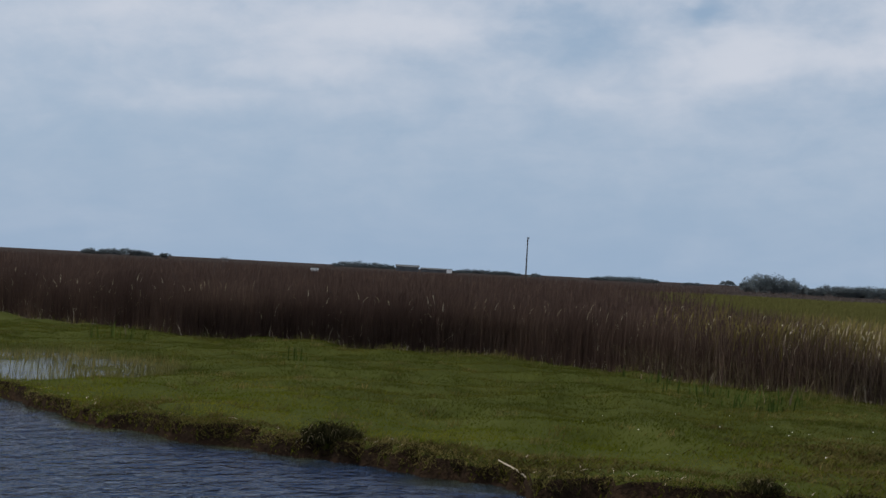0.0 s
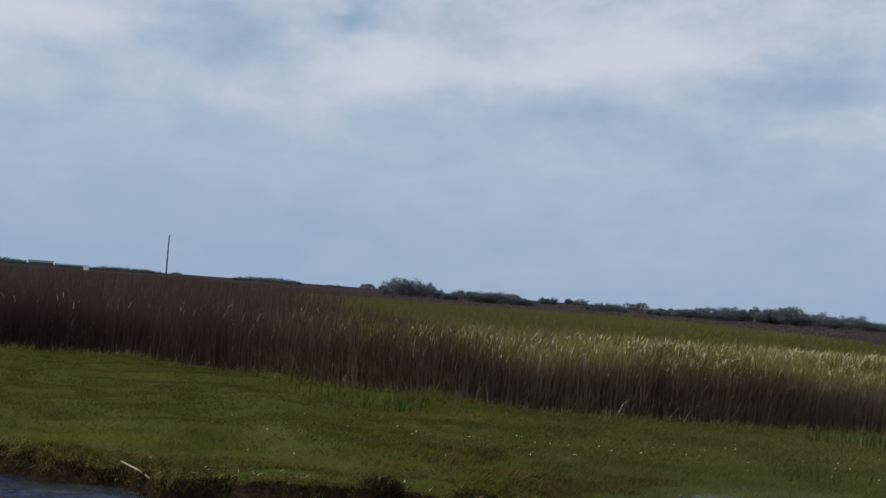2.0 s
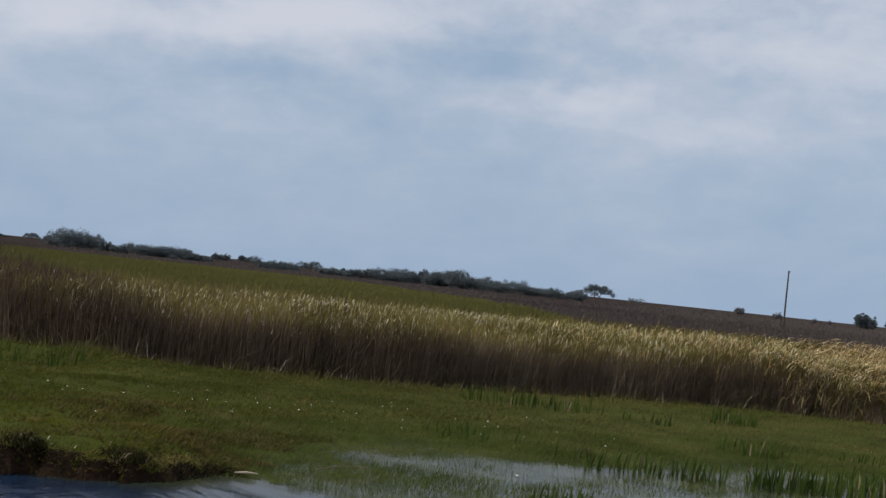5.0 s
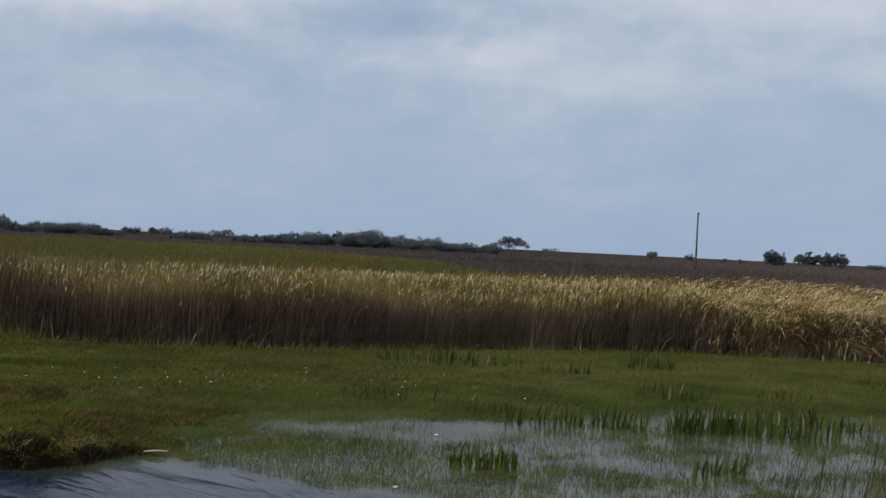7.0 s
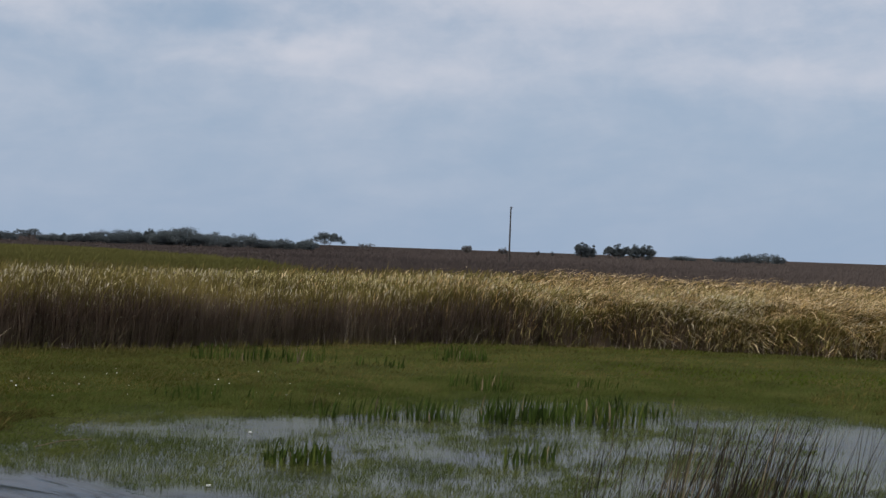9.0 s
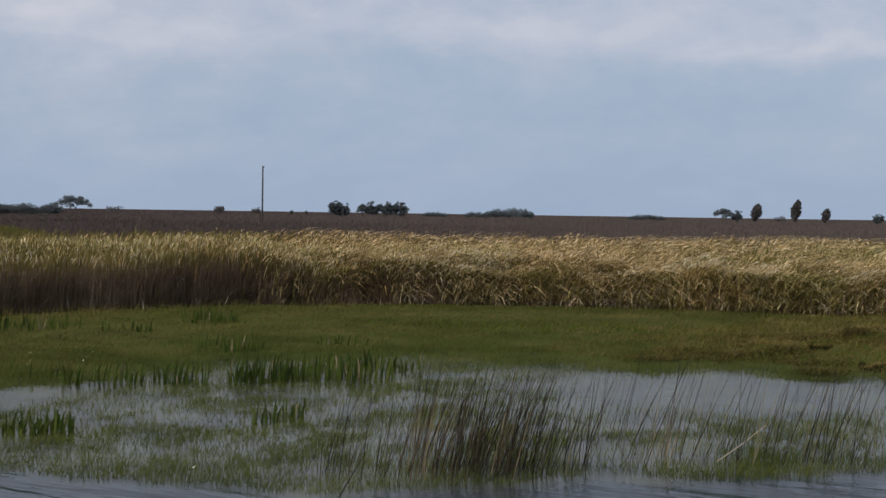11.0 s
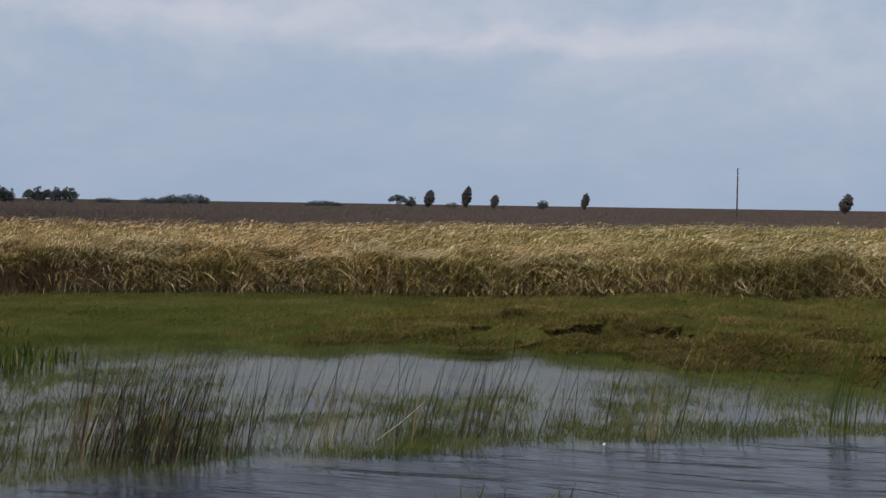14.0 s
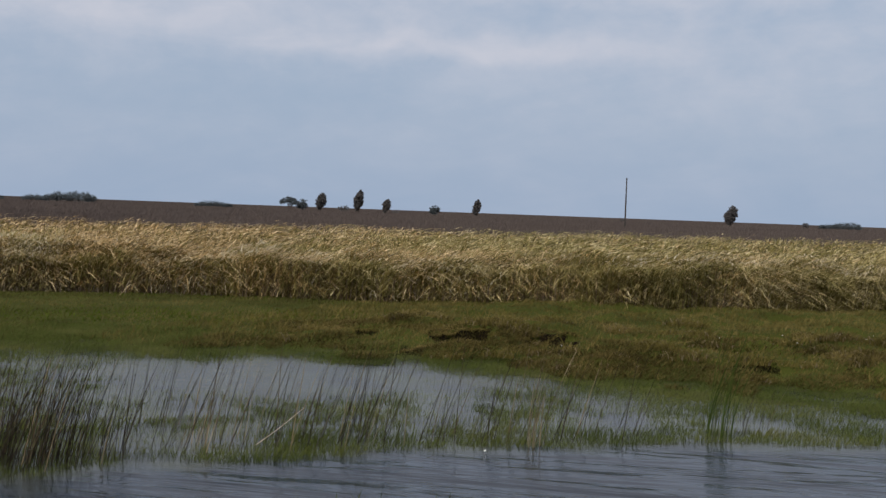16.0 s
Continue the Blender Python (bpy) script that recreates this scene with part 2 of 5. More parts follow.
# ---------------------------------------------------------------- materials
def material(name, stops, rough=0.7, by="island", scale=3.0, bump=0.0, bump_scale=30.0, translucent=0.0, spec=0.3, metal=0.0, patch=1.7, vary=0.5):
    """Colour from a ramp over a random value per piece, or over noise, with grain and relief."""
    m = bpy.data.materials.new(name)
    m.use_nodes = True
    nt = m.node_tree
    p = nt.nodes["Principled BSDF"]
    p.inputs["Roughness"].default_value, p.inputs["Metallic"].default_value = rough, metal
    p.inputs["Specular IOR Level"].default_value = spec
    ramp = nt.nodes.new("ShaderNodeValToRGB")
    while len(ramp.color_ramp.elements) < len(stops):
        ramp.color_ramp.elements.new(0.5)
    for e, (at, c) in zip(ramp.color_ramp.elements, stops):
        e.position, e.color = at, (*c, 1)
    where = nt.nodes.new("ShaderNodeNewGeometry")
    n1, n2 = nt.nodes.new("ShaderNodeTexNoise"), nt.nodes.new("ShaderNodeTexNoise")
    n1.inputs["Scale"].default_value, n1.inputs["Detail"].default_value = scale, 5
    n2.inputs["Scale"].default_value, n2.inputs["Detail"].default_value = bump_scale, 4
    nt.links.new(where.outputs["Position"], n1.inputs["Vector"])
    nt.links.new(where.outputs["Position"], n2.inputs["Vector"])
    mixv = nt.nodes.new("ShaderNodeMath")
    mixv.operation = "MULTIPLY_ADD"
    if by == "island":
        mixv.inputs[1].default_value = vary
        nt.links.new(where.outputs["Random Per Island"], mixv.inputs[0])
        grow = nt.nodes.new("ShaderNodeMath")
        grow.operation, grow.inputs[1].default_value, grow.inputs[2].default_value = "MULTIPLY_ADD", patch, 0.5 - 0.5 * vary - 0.5 * patch
        nt.links.new(n1.outputs["Fac"], grow.inputs[0])
        nt.links.new(grow.outputs[0], mixv.inputs[2])
    else:
        mixv.inputs[1].default_value = 0.75
        nt.links.new(n1.outputs["Fac"], mixv.inputs[0])
        grow = nt.nodes.new("ShaderNodeMath")
        grow.operation, grow.inputs[1].default_value = "MULTIPLY", 0.25
        nt.links.new(n2.outputs["Fac"], grow.inputs[0])
        nt.links.new(grow.outputs[0], mixv.inputs[2])
    nt.links.new(mixv.outputs[0], ramp.inputs["Fac"])
    nt.links.new(ramp.outputs["Color"], p.inputs["Base Color"])
    if bump:
        b = nt.nodes.new("ShaderNodeBump")
        b.inputs["Strength"].default_value, b.inputs["Distance"].default_value = bump, 0.05
        nt.links.new(n2.outputs["Fac"], b.inputs["Height"])
        nt.links.new(b.outputs["Normal"], p.inputs["Normal"])
    if translucent:
        t = nt.nodes.new("ShaderNodeBsdfTranslucent")
        nt.links.new(ramp.outputs["Color"], t.inputs["Color"])
        mix = nt.nodes.new("ShaderNodeMixShader")
        mix.inputs[0].default_value = translucent
        nt.links.new(p.outputs[0], mix.inputs[1])
        nt.links.new(t.outputs[0], mix.inputs[2])
        nt.links.new(mix.outputs[0], nt.nodes["Material Output"].inputs["Surface"])
    return m


M_TURF = material("turf", [(0.25, (0.030, 0.036, 0.008)), (0.5, (0.042, 0.050, 0.010)), (0.75, (0.058, 0.064, 0.015))], 0.95, "noise", 0.8, 0.12, 9, spec=0.03)
M_MUD = material("wet_earth", [(0.3, (0.009, 0.006, 0.0045)), (0.55, (0.022, 0.014, 0.009)), (0.8, (0.060, 0.036, 0.021))], 0.9, "noise", 5.0, 1.0, 25, spec=0.03)
M_BED = material("flooded_bed", [(0.3, (0.03, 0.034, 0.014)), (0.7, (0.06, 0.065, 0.024))], 0.9, "noise", 2.0, 0.5, 12, spec=0.05)
M_MARSH = material("dry_marsh", [(0.3, (0.050, 0.040, 0.036)), (0.55, (0.068, 0.054, 0.048)), (0.8, (0.088, 0.071, 0.062))], 0.95, "noise", 0.08, 0.3, 3, spec=0.03)
M_GRASS = material("grass", [(0.0, (0.046, 0.060, 0.007)), (0.35, (0.076, 0.090, 0.009)), (0.65, (0.116, 0.124, 0.013)), (0.95, (0.175, 0.156, 0.027))], 0.85, "island", 0.55, translucent=0.5, vary=0.2, spec=0.04, patch=2.0)
M_DULLGRASS = material("dull_grass", [(0.0, (0.042, 0.050, 0.010)), (0.4, (0.054, 0.062, 0.012)), (0.95, (0.090, 0.086, 0.020))], 0.85, "island", 0.55, translucent=0.5, vary=0.2, spec=0.04, patch=1.7)
M_LUSH = material("lush_grass", [(0.0, (0.040, 0.066, 0.008)), (0.5, (0.072, 0.108, 0.012)), (0.95, (0.125, 0.145, 0.024))], 0.85, "island", 0.6, translucent=0.5, vary=0.25, spec=0.04)
M_MARSHGRASS = material("marsh_grass", [(0.0, (0.068, 0.068, 0.024)), (0.45, (0.110, 0.106, 0.037)), (0.9, (0.172, 0.144, 0.055))], 0.85, "island", 0.4, translucent=0.5, vary=0.25, spec=0.04, patch=2.4)
M_FLOOD = material("flooded_sprigs", [(0.0, (0.046, 0.066, 0.017)), (0.5, (0.092, 0.116, 0.030)), (0.95, (0.148, 0.156, 0.054))], 0.85, "island", 0.8, translucent=0.45, vary=0.3, spec=0.04)
M_TUSSOCK = material("tussock_grass", [(0.05, (0.065, 0.056, 0.017)), (0.5, (0.125, 0.106, 0.030)), (0.95, (0.22, 0.17, 0.066))], 0.85, "island", 0.8, translucent=0.3, spec=0.04)
M_BROWNTURF = material("withered_turf", [(0.05, (0.036, 0.031, 0.010)), (0.5, (0.078, 0.064, 0.021)), (0.95, (0.145, 0.112, 0.044))], 0.9, "island", 1.2, translucent=0.25, spec=0.03)
M_DARKTUFT = material("dark_growth_and_scarp_shade", [(0.05, (0.012, 0.012, 0.005)), (0.6, (0.030, 0.028, 0.010)), (0.95, (0.075, 0.062, 0.025))], 0.9, "island", 1.5, translucent=0.1, spec=0.03)
M_CATTAIL = material("green_cattail", [(0.05, (0.020, 0.036, 0.007)), (0.6, (0.046, 0.074, 0.014)), (0.95, (0.100, 0.118, 0.028))], 0.75, "island", 1.0, translucent=0.3, spec=0.08)
M_SEDGE = material("grey_sedge", [(0.1, (0.010, 0.008, 0.006)), (0.55, (0.028, 0.022, 0.015)), (0.85, (0.090, 0.070, 0.042)), (0.98, (0.28, 0.23, 0.15))], 0.7, "island", 1.0, translucent=0.1, spec=0.1)
# Scarp earth, blackened in its colour for the shade below the turf lip
M_SHADEDEARTH = material("shaded_scarp_earth", [(0.3, (0.004, 0.003, 0.002)), (0.6, (0.010, 0.007, 0.004)), (0.8, (0.030, 0.019, 0.011))], 0.95, "noise", 5.0, 0.8, 25, spec=0.03)
M_STALK = material("reed_stalk", [(0.1, (0.040, 0.025, 0.021)), (0.5, (0.068, 0.044, 0.035)), (0.8, (0.098, 0.065, 0.050)), (0.99, (0.17, 0.118, 0.085))], 0.8, "island", 0.4, translucent=0.25, spec=0.1)
M_BROWNSTALK = material("brown_reed_stalk", [(0.1, (0.092, 0.065, 0.050)), (0.5, (0.152, 0.110, 0.082)), (0.8, (0.215, 0.160, 0.118)), (0.98, (0.33, 0.26, 0.19))], 0.8, "island", 0.4, translucent=0.35, spec=0.1)
M_CREAM = material("bleached_reed_tip", [(0.1, (0.32, 0.27, 0.17)), (0.5, (0.52, 0.46, 0.32)), (0.9, (0.72, 0.66, 0.50))], 0.6, "island", 1.0, translucent=0.3, spec=0.2)
M_DRY = material("dry_leaf", [(0.1, (0.10, 0.080, 0.045)), (0.9, (0.24, 0.195, 0.12))], 0.7, "island", 1.0, translucent=0.15, spec=0.1)
M_PALE = material("bleached_reed", [(0.1, (0.22, 0.17, 0.12)), (0.9, (0.48, 0.41, 0.31))], 0.6, "island", 1.0)
M_OLIVE = material("olive_reed_leaf", [(0.1, (0.068, 0.056, 0.016)), (0.5, (0.138, 0.114, 0.031)), (0.9, (0.25, 0.20, 0.064))], 0.7, "island", 0.4, translucent=0.4, spec=0.15)
M_YELLOW = material("yellowing_reed_leaf", [(0.05, (0.105, 0.098, 0.027)), (0.45, (0.27, 0.240, 0.076)), (0.8, (0.54, 0.45, 0.20)), (0.95, (0.76, 0.66, 0.40))], 0.6, "island", 0.5, translucent=0.38, spec=0.3, patch=1.6, vary=0.85)
M_GOLD = material("golden_reed_leaf", [(0.0, (0.075, 0.050, 0.016)), (0.3, (0.21, 0.135, 0.045)), (0.6, (0.50, 0.335, 0.13)), (0.9, (0.84, 0.67, 0.39))], 0.5, "island", 0.8, translucent=0.3, spec=0.4, patch=1.6, vary=0.85)
M_GREENREED = material("young_reed", [(0.1, (0.098, 0.096, 0.030)), (0.5, (0.115, 0.112, 0.036)), (0.9, (0.135, 0.128, 0.045))], 0.85, "island", 0.02, translucent=0.3, spec=0.05)
M_BARK = material("bark", [(0.3, (0.05, 0.04, 0.032)), (0.7, (0.11, 0.09, 0.07))], 0.9, "noise", 6, 0.6, 40)
# Leaf colour of the far trees, lightened and blued for distance haze
M_HAZELEAF = material("hazed_tree_leaf", [(0.1, (0.100, 0.120, 0.129)), (0.5, (0.120, 0.143, 0.152)), (0.9, (0.140, 0.160, 0.165))], 0.9, "island", 0.2, translucent=0.5, spec=0.03)
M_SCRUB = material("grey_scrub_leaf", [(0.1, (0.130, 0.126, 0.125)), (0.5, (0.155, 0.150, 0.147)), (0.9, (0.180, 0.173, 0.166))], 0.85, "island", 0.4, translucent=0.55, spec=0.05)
M_MARSHVEG = material("dry_marsh_plants", [(0.1, (0.108, 0.089, 0.080)), (0.5, (0.120, 0.099, 0.088)), (0.9, (0.132, 0.109, 0.096))], 0.95, "island", 0.02, translucent=0.45, vary=0.2, spec=0.03)
M_DARKVEG = material("dark_marsh_plants", [(0.1, (0.078, 0.064, 0.059)), (0.5, (0.090, 0.074, 0.068)), (0.9, (0.104, 0.086, 0.079))], 0.95, "island", 0.02, translucent=0.45, vary=0.2, spec=0.03)
M_WOOD = material("weathered_wood", [(0.3, (0.030, 0.026, 0.024)), (0.7, (0.062, 0.054, 0.048))], 0.85, "noise", 4, 0.4, 60)
M_SHED = material("shed_cladding", [(0.3, (0.07, 0.075, 0.08)), (0.7, (0.10, 0.105, 0.11))], 0.8, "noise", 0.3, 0.2, 3)
M_ROOF = material("grey_roofing", [(0.3, (0.055, 0.060, 0.066)), (0.7, (0.085, 0.090, 0.096))], 0.8, "noise", 0.3, 0.2, 3)
M_WHITE = material("white_paint", [(0.3, (0.70, 0.70, 0.68)), (0.7, (0.82, 0.82, 0.8))], 0.5, "noise", 1, 0.1, 10)
M_STEEL = material("galvanised_steel", [(0.3, (0.28, 0.29, 0.30)), (0.7, (0.40, 0.41, 0.42))], 0.45, "noise", 3, 0.1, 10, metal=0.6)
M_PETAL = material("white_petal", [(0.2, (0.68, 0.68, 0.62)), (0.8, (0.82, 0.82, 0.78))], 0.6, "island")

def water_surface(nt, rough, layers, tint=(0.010, 0.014, 0.020), weed=None, spec=0.25):
    """Dark clear water. layers: ripples as lengths along and across the crests, heading of the crests, height."""
    p = nt.nodes.new("ShaderNodeBsdfPrincipled")
    p.inputs["Base Color"].default_value = (*tint, 1)
    p.inputs["Roughness"].default_value, p.inputs["IOR"].default_value, p.inputs["Specular IOR Level"].default_value = rough, 1.33, spec
    pos = nt.nodes.new("ShaderNodeNewGeometry")
    normal = None
    for sx, sy, turn, height in layers:
        mp = nt.nodes.new("ShaderNodeMapping")
        mp.vector_type = "TEXTURE"
        mp.inputs["Rotation"].default_value = (0, 0, radians(turn))
        mp.inputs["Scale"].default_value = (sx, sy, 1)
        nt.links.new(pos.outputs["Position"], mp.inputs["Vector"])
        n = nt.nodes.new("ShaderNodeTexNoise")
        n.inputs["Scale"].default_value, n.inputs["Detail"].default_value, n.inputs["Distortion"].default_value = 1.0, 3, 0.5
        nt.links.new(mp.outputs[0], n.inputs["Vector"])
        b = nt.nodes.new("ShaderNodeBump")
        b.inputs["Strength"].default_value, b.inputs["Distance"].default_value = 1.0, height
        nt.links.new(n.outputs["Fac"], b.inputs["Height"])
        if normal:
            nt.links.new(normal, b.inputs["Normal"])
        normal = b.outputs["Normal"]
    nt.links.new(normal, p.inputs["Normal"])
    if weed:
        drift = nt.nodes.new("ShaderNodeTexNoise")
        drift.inputs["Scale"].default_value, drift.inputs["Detail"].default_value = 1.1, 6
        nt.links.new(pos.outputs["Position"], drift.inputs["Vector"])
        mix = nt.nodes.new("ShaderNodeValToRGB")
        for e, (at, c) in zip(mix.color_ramp.elements, [(0.36, tint), (0.60, weed)]):
            e.position, e.color = at, (*c, 1)
        nt.links.new(drift.outputs["Fac"], mix.inputs["Fac"])
        nt.links.new(mix.outputs["Color"], p.inputs["Base Color"])
    return p.outputs[0]


M_WATER = bpy.data.materials.new("water")
M_WATER.use_nodes = True
wt = M_WATER.node_tree
surface = water_surface(wt, 0.16, [(2.6, 0.6, -80, 0.085), (0.8, 0.22, -86, 0.013)], (0.006, 0.013, 0.023))
for field, other in (("chop", water_surface(wt, 0.05, [(0.5, 0.30, 38, 0.17), (0.18, 0.10, 30, 0.045)], (0.008, 0.021, 0.054))),
                     ("calm", water_surface(wt, 0.20, [(0.5, 0.16, -60, 0.010)], (0.012, 0.015, 0.012), (0.040, 0.046, 0.021), 0.28))):
    value, blend = wt.nodes.new("ShaderNodeAttribute"), wt.nodes.new("ShaderNodeMixShader")
    value.attribute_name = field
    wt.links.new(value.outputs["Fac"], blend.inputs[0])
    wt.links.new(surface, blend.inputs[1])
    wt.links.new(other, blend.inputs[2])
    surface = blend.outputs[0]
wt.links.new(surface, wt.nodes["Material Output"].inputs["Surface"])


# ---------------------------------------------------------------- meshes
def raw_mesh(name, verts, counts, index, mats, mat_index=None, smooth=False):
    me = bpy.data.meshes.new(name)
    verts, counts, index = np.asarray(verts, np.float32), np.asarray(counts, np.int32), np.asarray(index, np.int32)
    me.vertices.add(len(verts))
    me.vertices.foreach_set("co", verts.ravel())
    me.loops.add(len(index))
    me.loops.foreach_set("vertex_index", index)
    me.polygons.add(len(counts))
    me.polygons.foreach_set("loop_start", np.concatenate([[0], np.cumsum(counts)[:-1]]).astype(np.int32))
    for m in mats:
        me.materials.append(m)
    if mat_index is not None:
        me.polygons.foreach_set("material_index", np.asarray(mat_index, np.int32))
    me.polygons.foreach_set("use_smooth", np.full(len(counts), smooth))
    me.update(calc_edges=True)
    me.validate()
    return me


def blades(x, y, z, height, width, lean, toward, droop, segs=3, face=None, taper=1.0, curve=1.8):
    """Vertices, face sizes and indices of grass-like blades. lean: how far the tip goes sideways; droop: how far it sinks at the tip; toward: heading of the lean."""
    n = len(x)
    one = np.ones(n)
    height, width, lean, droop = height * one, width * one, lean * one, droop * one
    face = RNG.uniform(0, math.pi, n) if face is None else face * one
    cx, cy, wx, wy = np.cos(toward), np.sin(toward), np.cos(face), np.sin(face)
    verts = np.empty((n, 2 * segs + 1, 3))
    for k in range(segs + 1):
        t = k / segs
        side = lean * t ** curve
        px, py = x + cx * side, y + cy * side
        pz = z + height * (t - 0.12 * droop * t) - height * droop * np.maximum(t - 0.45, 0) ** 2 * 2.2
        w = width * 0.5 * (1 - taper * 0.75 * t ** 1.5)
        if k == segs:
            verts[:, -1] = np.stack([px, py, pz], 1)
        else:
            verts[:, 2 * k] = np.stack([px - wx * w, py - wy * w, pz], 1)
            verts[:, 2 * k + 1] = np.stack([px + wx * w, py + wy * w, pz], 1)
    one_index, counts = [], []
    for k in range(segs - 1):
        one_index += [2 * k, 2 * k + 1, 2 * k + 3, 2 * k + 2]
        counts.append(4)
    one_index += [2 * segs - 2, 2 * segs - 1, 2 * segs]
    counts.append(3)
    index = (np.arange(n)[:, None] * (2 * segs + 1) + np.array(one_index)[None]).ravel()
    return verts.reshape(-1, 3), np.tile(counts, n), index


def joined(parts):
    """Several vertex, count, index sets as one."""
    vs, cs, ix, base = [], [], [], 0
    for v, c, i in parts:
        vs.append(v), cs.append(c), ix.append(np.asarray(i) + base)
        base += len(v)
    return np.concatenate(vs), np.concatenate(cs), np.concatenate(ix)


def stuff(name, data, mat, label, category):
    ob = new(name, raw_mesh(name, *data, [mat]))
    return tagged(ob, label, category, kind="stuff")


def part(name, data, mat, parent=None, label="", smooth=False):
    ob = new(name, raw_mesh(name, *data, [mat], smooth=smooth))
    if parent is not None:
        ob.parent = parent
    if label:
        ob["label"] = label
    return ob


def thing(name, x, y, z, label, category, group=""):
    ob = new(name)
    ob.location = (x, y, z)
    ob.empty_display_size = 0.2
    return tagged(ob, label, category, group)


def tube(points, radii, sides=8, cap=True):
    """A round bar through points."""
    points = [Vector(q) for q in points]
    vs, counts, index = [], [], []
    for k, (q, r) in enumerate(zip(points, radii)):
        d = (points[min(k + 1, len(points) - 1)] - points[max(k - 1, 0)]).normalized()
        a = d.cross(Vector((0.3, 1, 0.1))).normalized()
        b = d.cross(a)
        for s in range(sides):
            th = 2 * math.pi * s / sides
            vs.append(q + r * (math.cos(th) * a + math.sin(th) * b))
    for k in range(len(points) - 1):
        for s in range(sides):
            t = (s + 1) % sides
            index += [k * sides + s, k * sides + t, (k + 1) * sides + t, (k + 1) * sides + s]
            counts.append(4)
    if cap:
        index += list(range(sides))[::-1] + [(len(points) - 1) * sides + s for s in range(sides)]
        counts += [sides, sides]
    return np.array([tuple(v) for v in vs]), counts, index


def box(x0, x1, y0, y1, z0, z1):
    v = np.array([(x, y, z) for z in (z0, z1) for y in (y0, y1) for x in (x0, x1)], float)
    return v, [4] * 6, [0, 2, 3, 1, 4, 5, 7, 6, 0, 1, 5, 4, 2, 6, 7, 3, 0, 4, 6, 2, 1, 3, 7, 5]


# ---------------------------------------------------------------- ground and water
def spaced(lo, hi, fine, reach):
    """Even steps between lo and hi, growing steps out to reach on both sides."""
    mid = np.arange(lo, hi + fine, fine)
    grow, d = [], fine
    while sum(grow) < reach:
        d *= 1.16
        grow.append(d)
    c = np.cumsum(grow)
    return np.concatenate([(lo - c)[::-1], mid, mid[-1] + c])


gx, gy = spaced(-12, 34, 0.165, 4200), spaced(-4, 36, 0.165, 4200)
XX, YY = np.meshgrid(gx, gy)
ZZ = ground_z(XX, YY)
nx, ny = len(gx), len(gy)
cells = (np.arange(ny - 1)[:, None] * nx + np.arange(nx - 1)[None]).ravel()
quads = np.stack([cells, cells + 1, cells + 1 + nx, cells + nx], 1)
cx, cy = (XX[:-1, :-1] + XX[1:, 1:]).ravel() / 2, (YY[:-1, :-1] + YY[1:, 1:]).ravel() / 2
cz = (ZZ[:-1, :-1] + ZZ[1:, 1:]).ravel() / 2
slope = np.abs(ZZ[1:, 1:] - ZZ[:-1, :-1]).ravel() + np.abs(ZZ[1:, :-1] - ZZ[:-1, 1:]).ravel()
kind = np.zeros(len(cells), int)
kind[cz < 0.03] = 2
near_cut = (np.abs(signed(cx, cy, EDGE)) < 1.0) | ((cx > 17.5) & (cy < 11))
kind[(slope > 0.15) & near_cut & (cx < 17.5)] = 1
# Scarp faces get the earth with overhang shade in its colour.
for hx, hy, wide, deep in SCARPS:
    part_of, v = scarp_field(cx, cy, hx, hy, wide)
    kind[(part_of > 0.45) & (v > -0.14) & (v < 0.06)] = 4
kind[signed(cx, cy, FRONT) > 0.2] = 3
ground = new("ground", raw_mesh("ground", np.stack([XX.ravel(), YY.ravel(), ZZ.ravel()], 1), np.full(len(cells), 4), quads.ravel(), [M_TURF, M_MUD, M_BED, M_MARSH, M_SHADEDEARTH], kind, True))


def on_grid(values):
    """Reads a field that is known at the ground's corners at any place."""
    def read(x, y):
        x, y = np.asarray(x, float), np.asarray(y, float)
        i = np.clip(np.searchsorted(gx, x) - 1, 0, nx - 2)
        j = np.clip(np.searchsorted(gy, y) - 1, 0, ny - 2)
        u, v = (x - gx[i]) / (gx[i + 1] - gx[i]), (y - gy[j]) / (gy[j + 1] - gy[j])
        return (values[j, i] * (1 - u) + values[j, i + 1] * u) * (1 - v) + (values[j + 1, i] * (1 - u) + values[j + 1, i + 1] * u) * v
    return read


height_at = on_grid(ZZ)
from_edge, from_inner, from_front = (on_grid(signed(XX, YY, line)) for line in (EDGE, INNER, FRONT))
tagged(ground, "flat marshland of turf, wet earth and brown reed ground", "ground", kind="structure")

ux, uy = spaced(-12, 30, 0.25, 500), spaced(-6, 34, 0.25, 500)
UX, UY = np.meshgrid(ux, uy)
wcells = (np.arange(len(uy) - 1)[:, None] * len(ux) + np.arange(len(ux) - 1)[None]).ravel()
wx, wy = (UX[:-1, :-1] + UX[1:, 1:]).ravel() / 2, (UY[:-1, :-1] + UY[1:, 1:]).ravel() / 2
wsel = (from_front(wx, wy) < 6)
wcells, wx, wy = wcells[wsel], wx[wsel], wy[wsel]
wquads = np.stack([wcells, wcells + 1, wcells + 1 + len(ux), wcells + len(ux)], 1)
water = new("water", raw_mesh("water", np.stack([UX.ravel(), UY.ravel(), 0 * UX.ravel()], 1), np.full(len(wcells), 4), wquads.ravel(), [M_WATER]))
px, py = UX.ravel(), UY.ravel()
fields = {"calm": step(-0.45, 0.35, from_edge(px, py) + 1.5 * (fbm(px * 1.3, py * 1.3, 8) - 0.5)), "chop": step(2.5, -1.5, px - 2.6 - 0.4 * (14 - py))}
for field, values in fields.items():
    water.data.attributes.new(field, "FLOAT", "POINT").data.foreach_set("value", values.astype(np.float32))
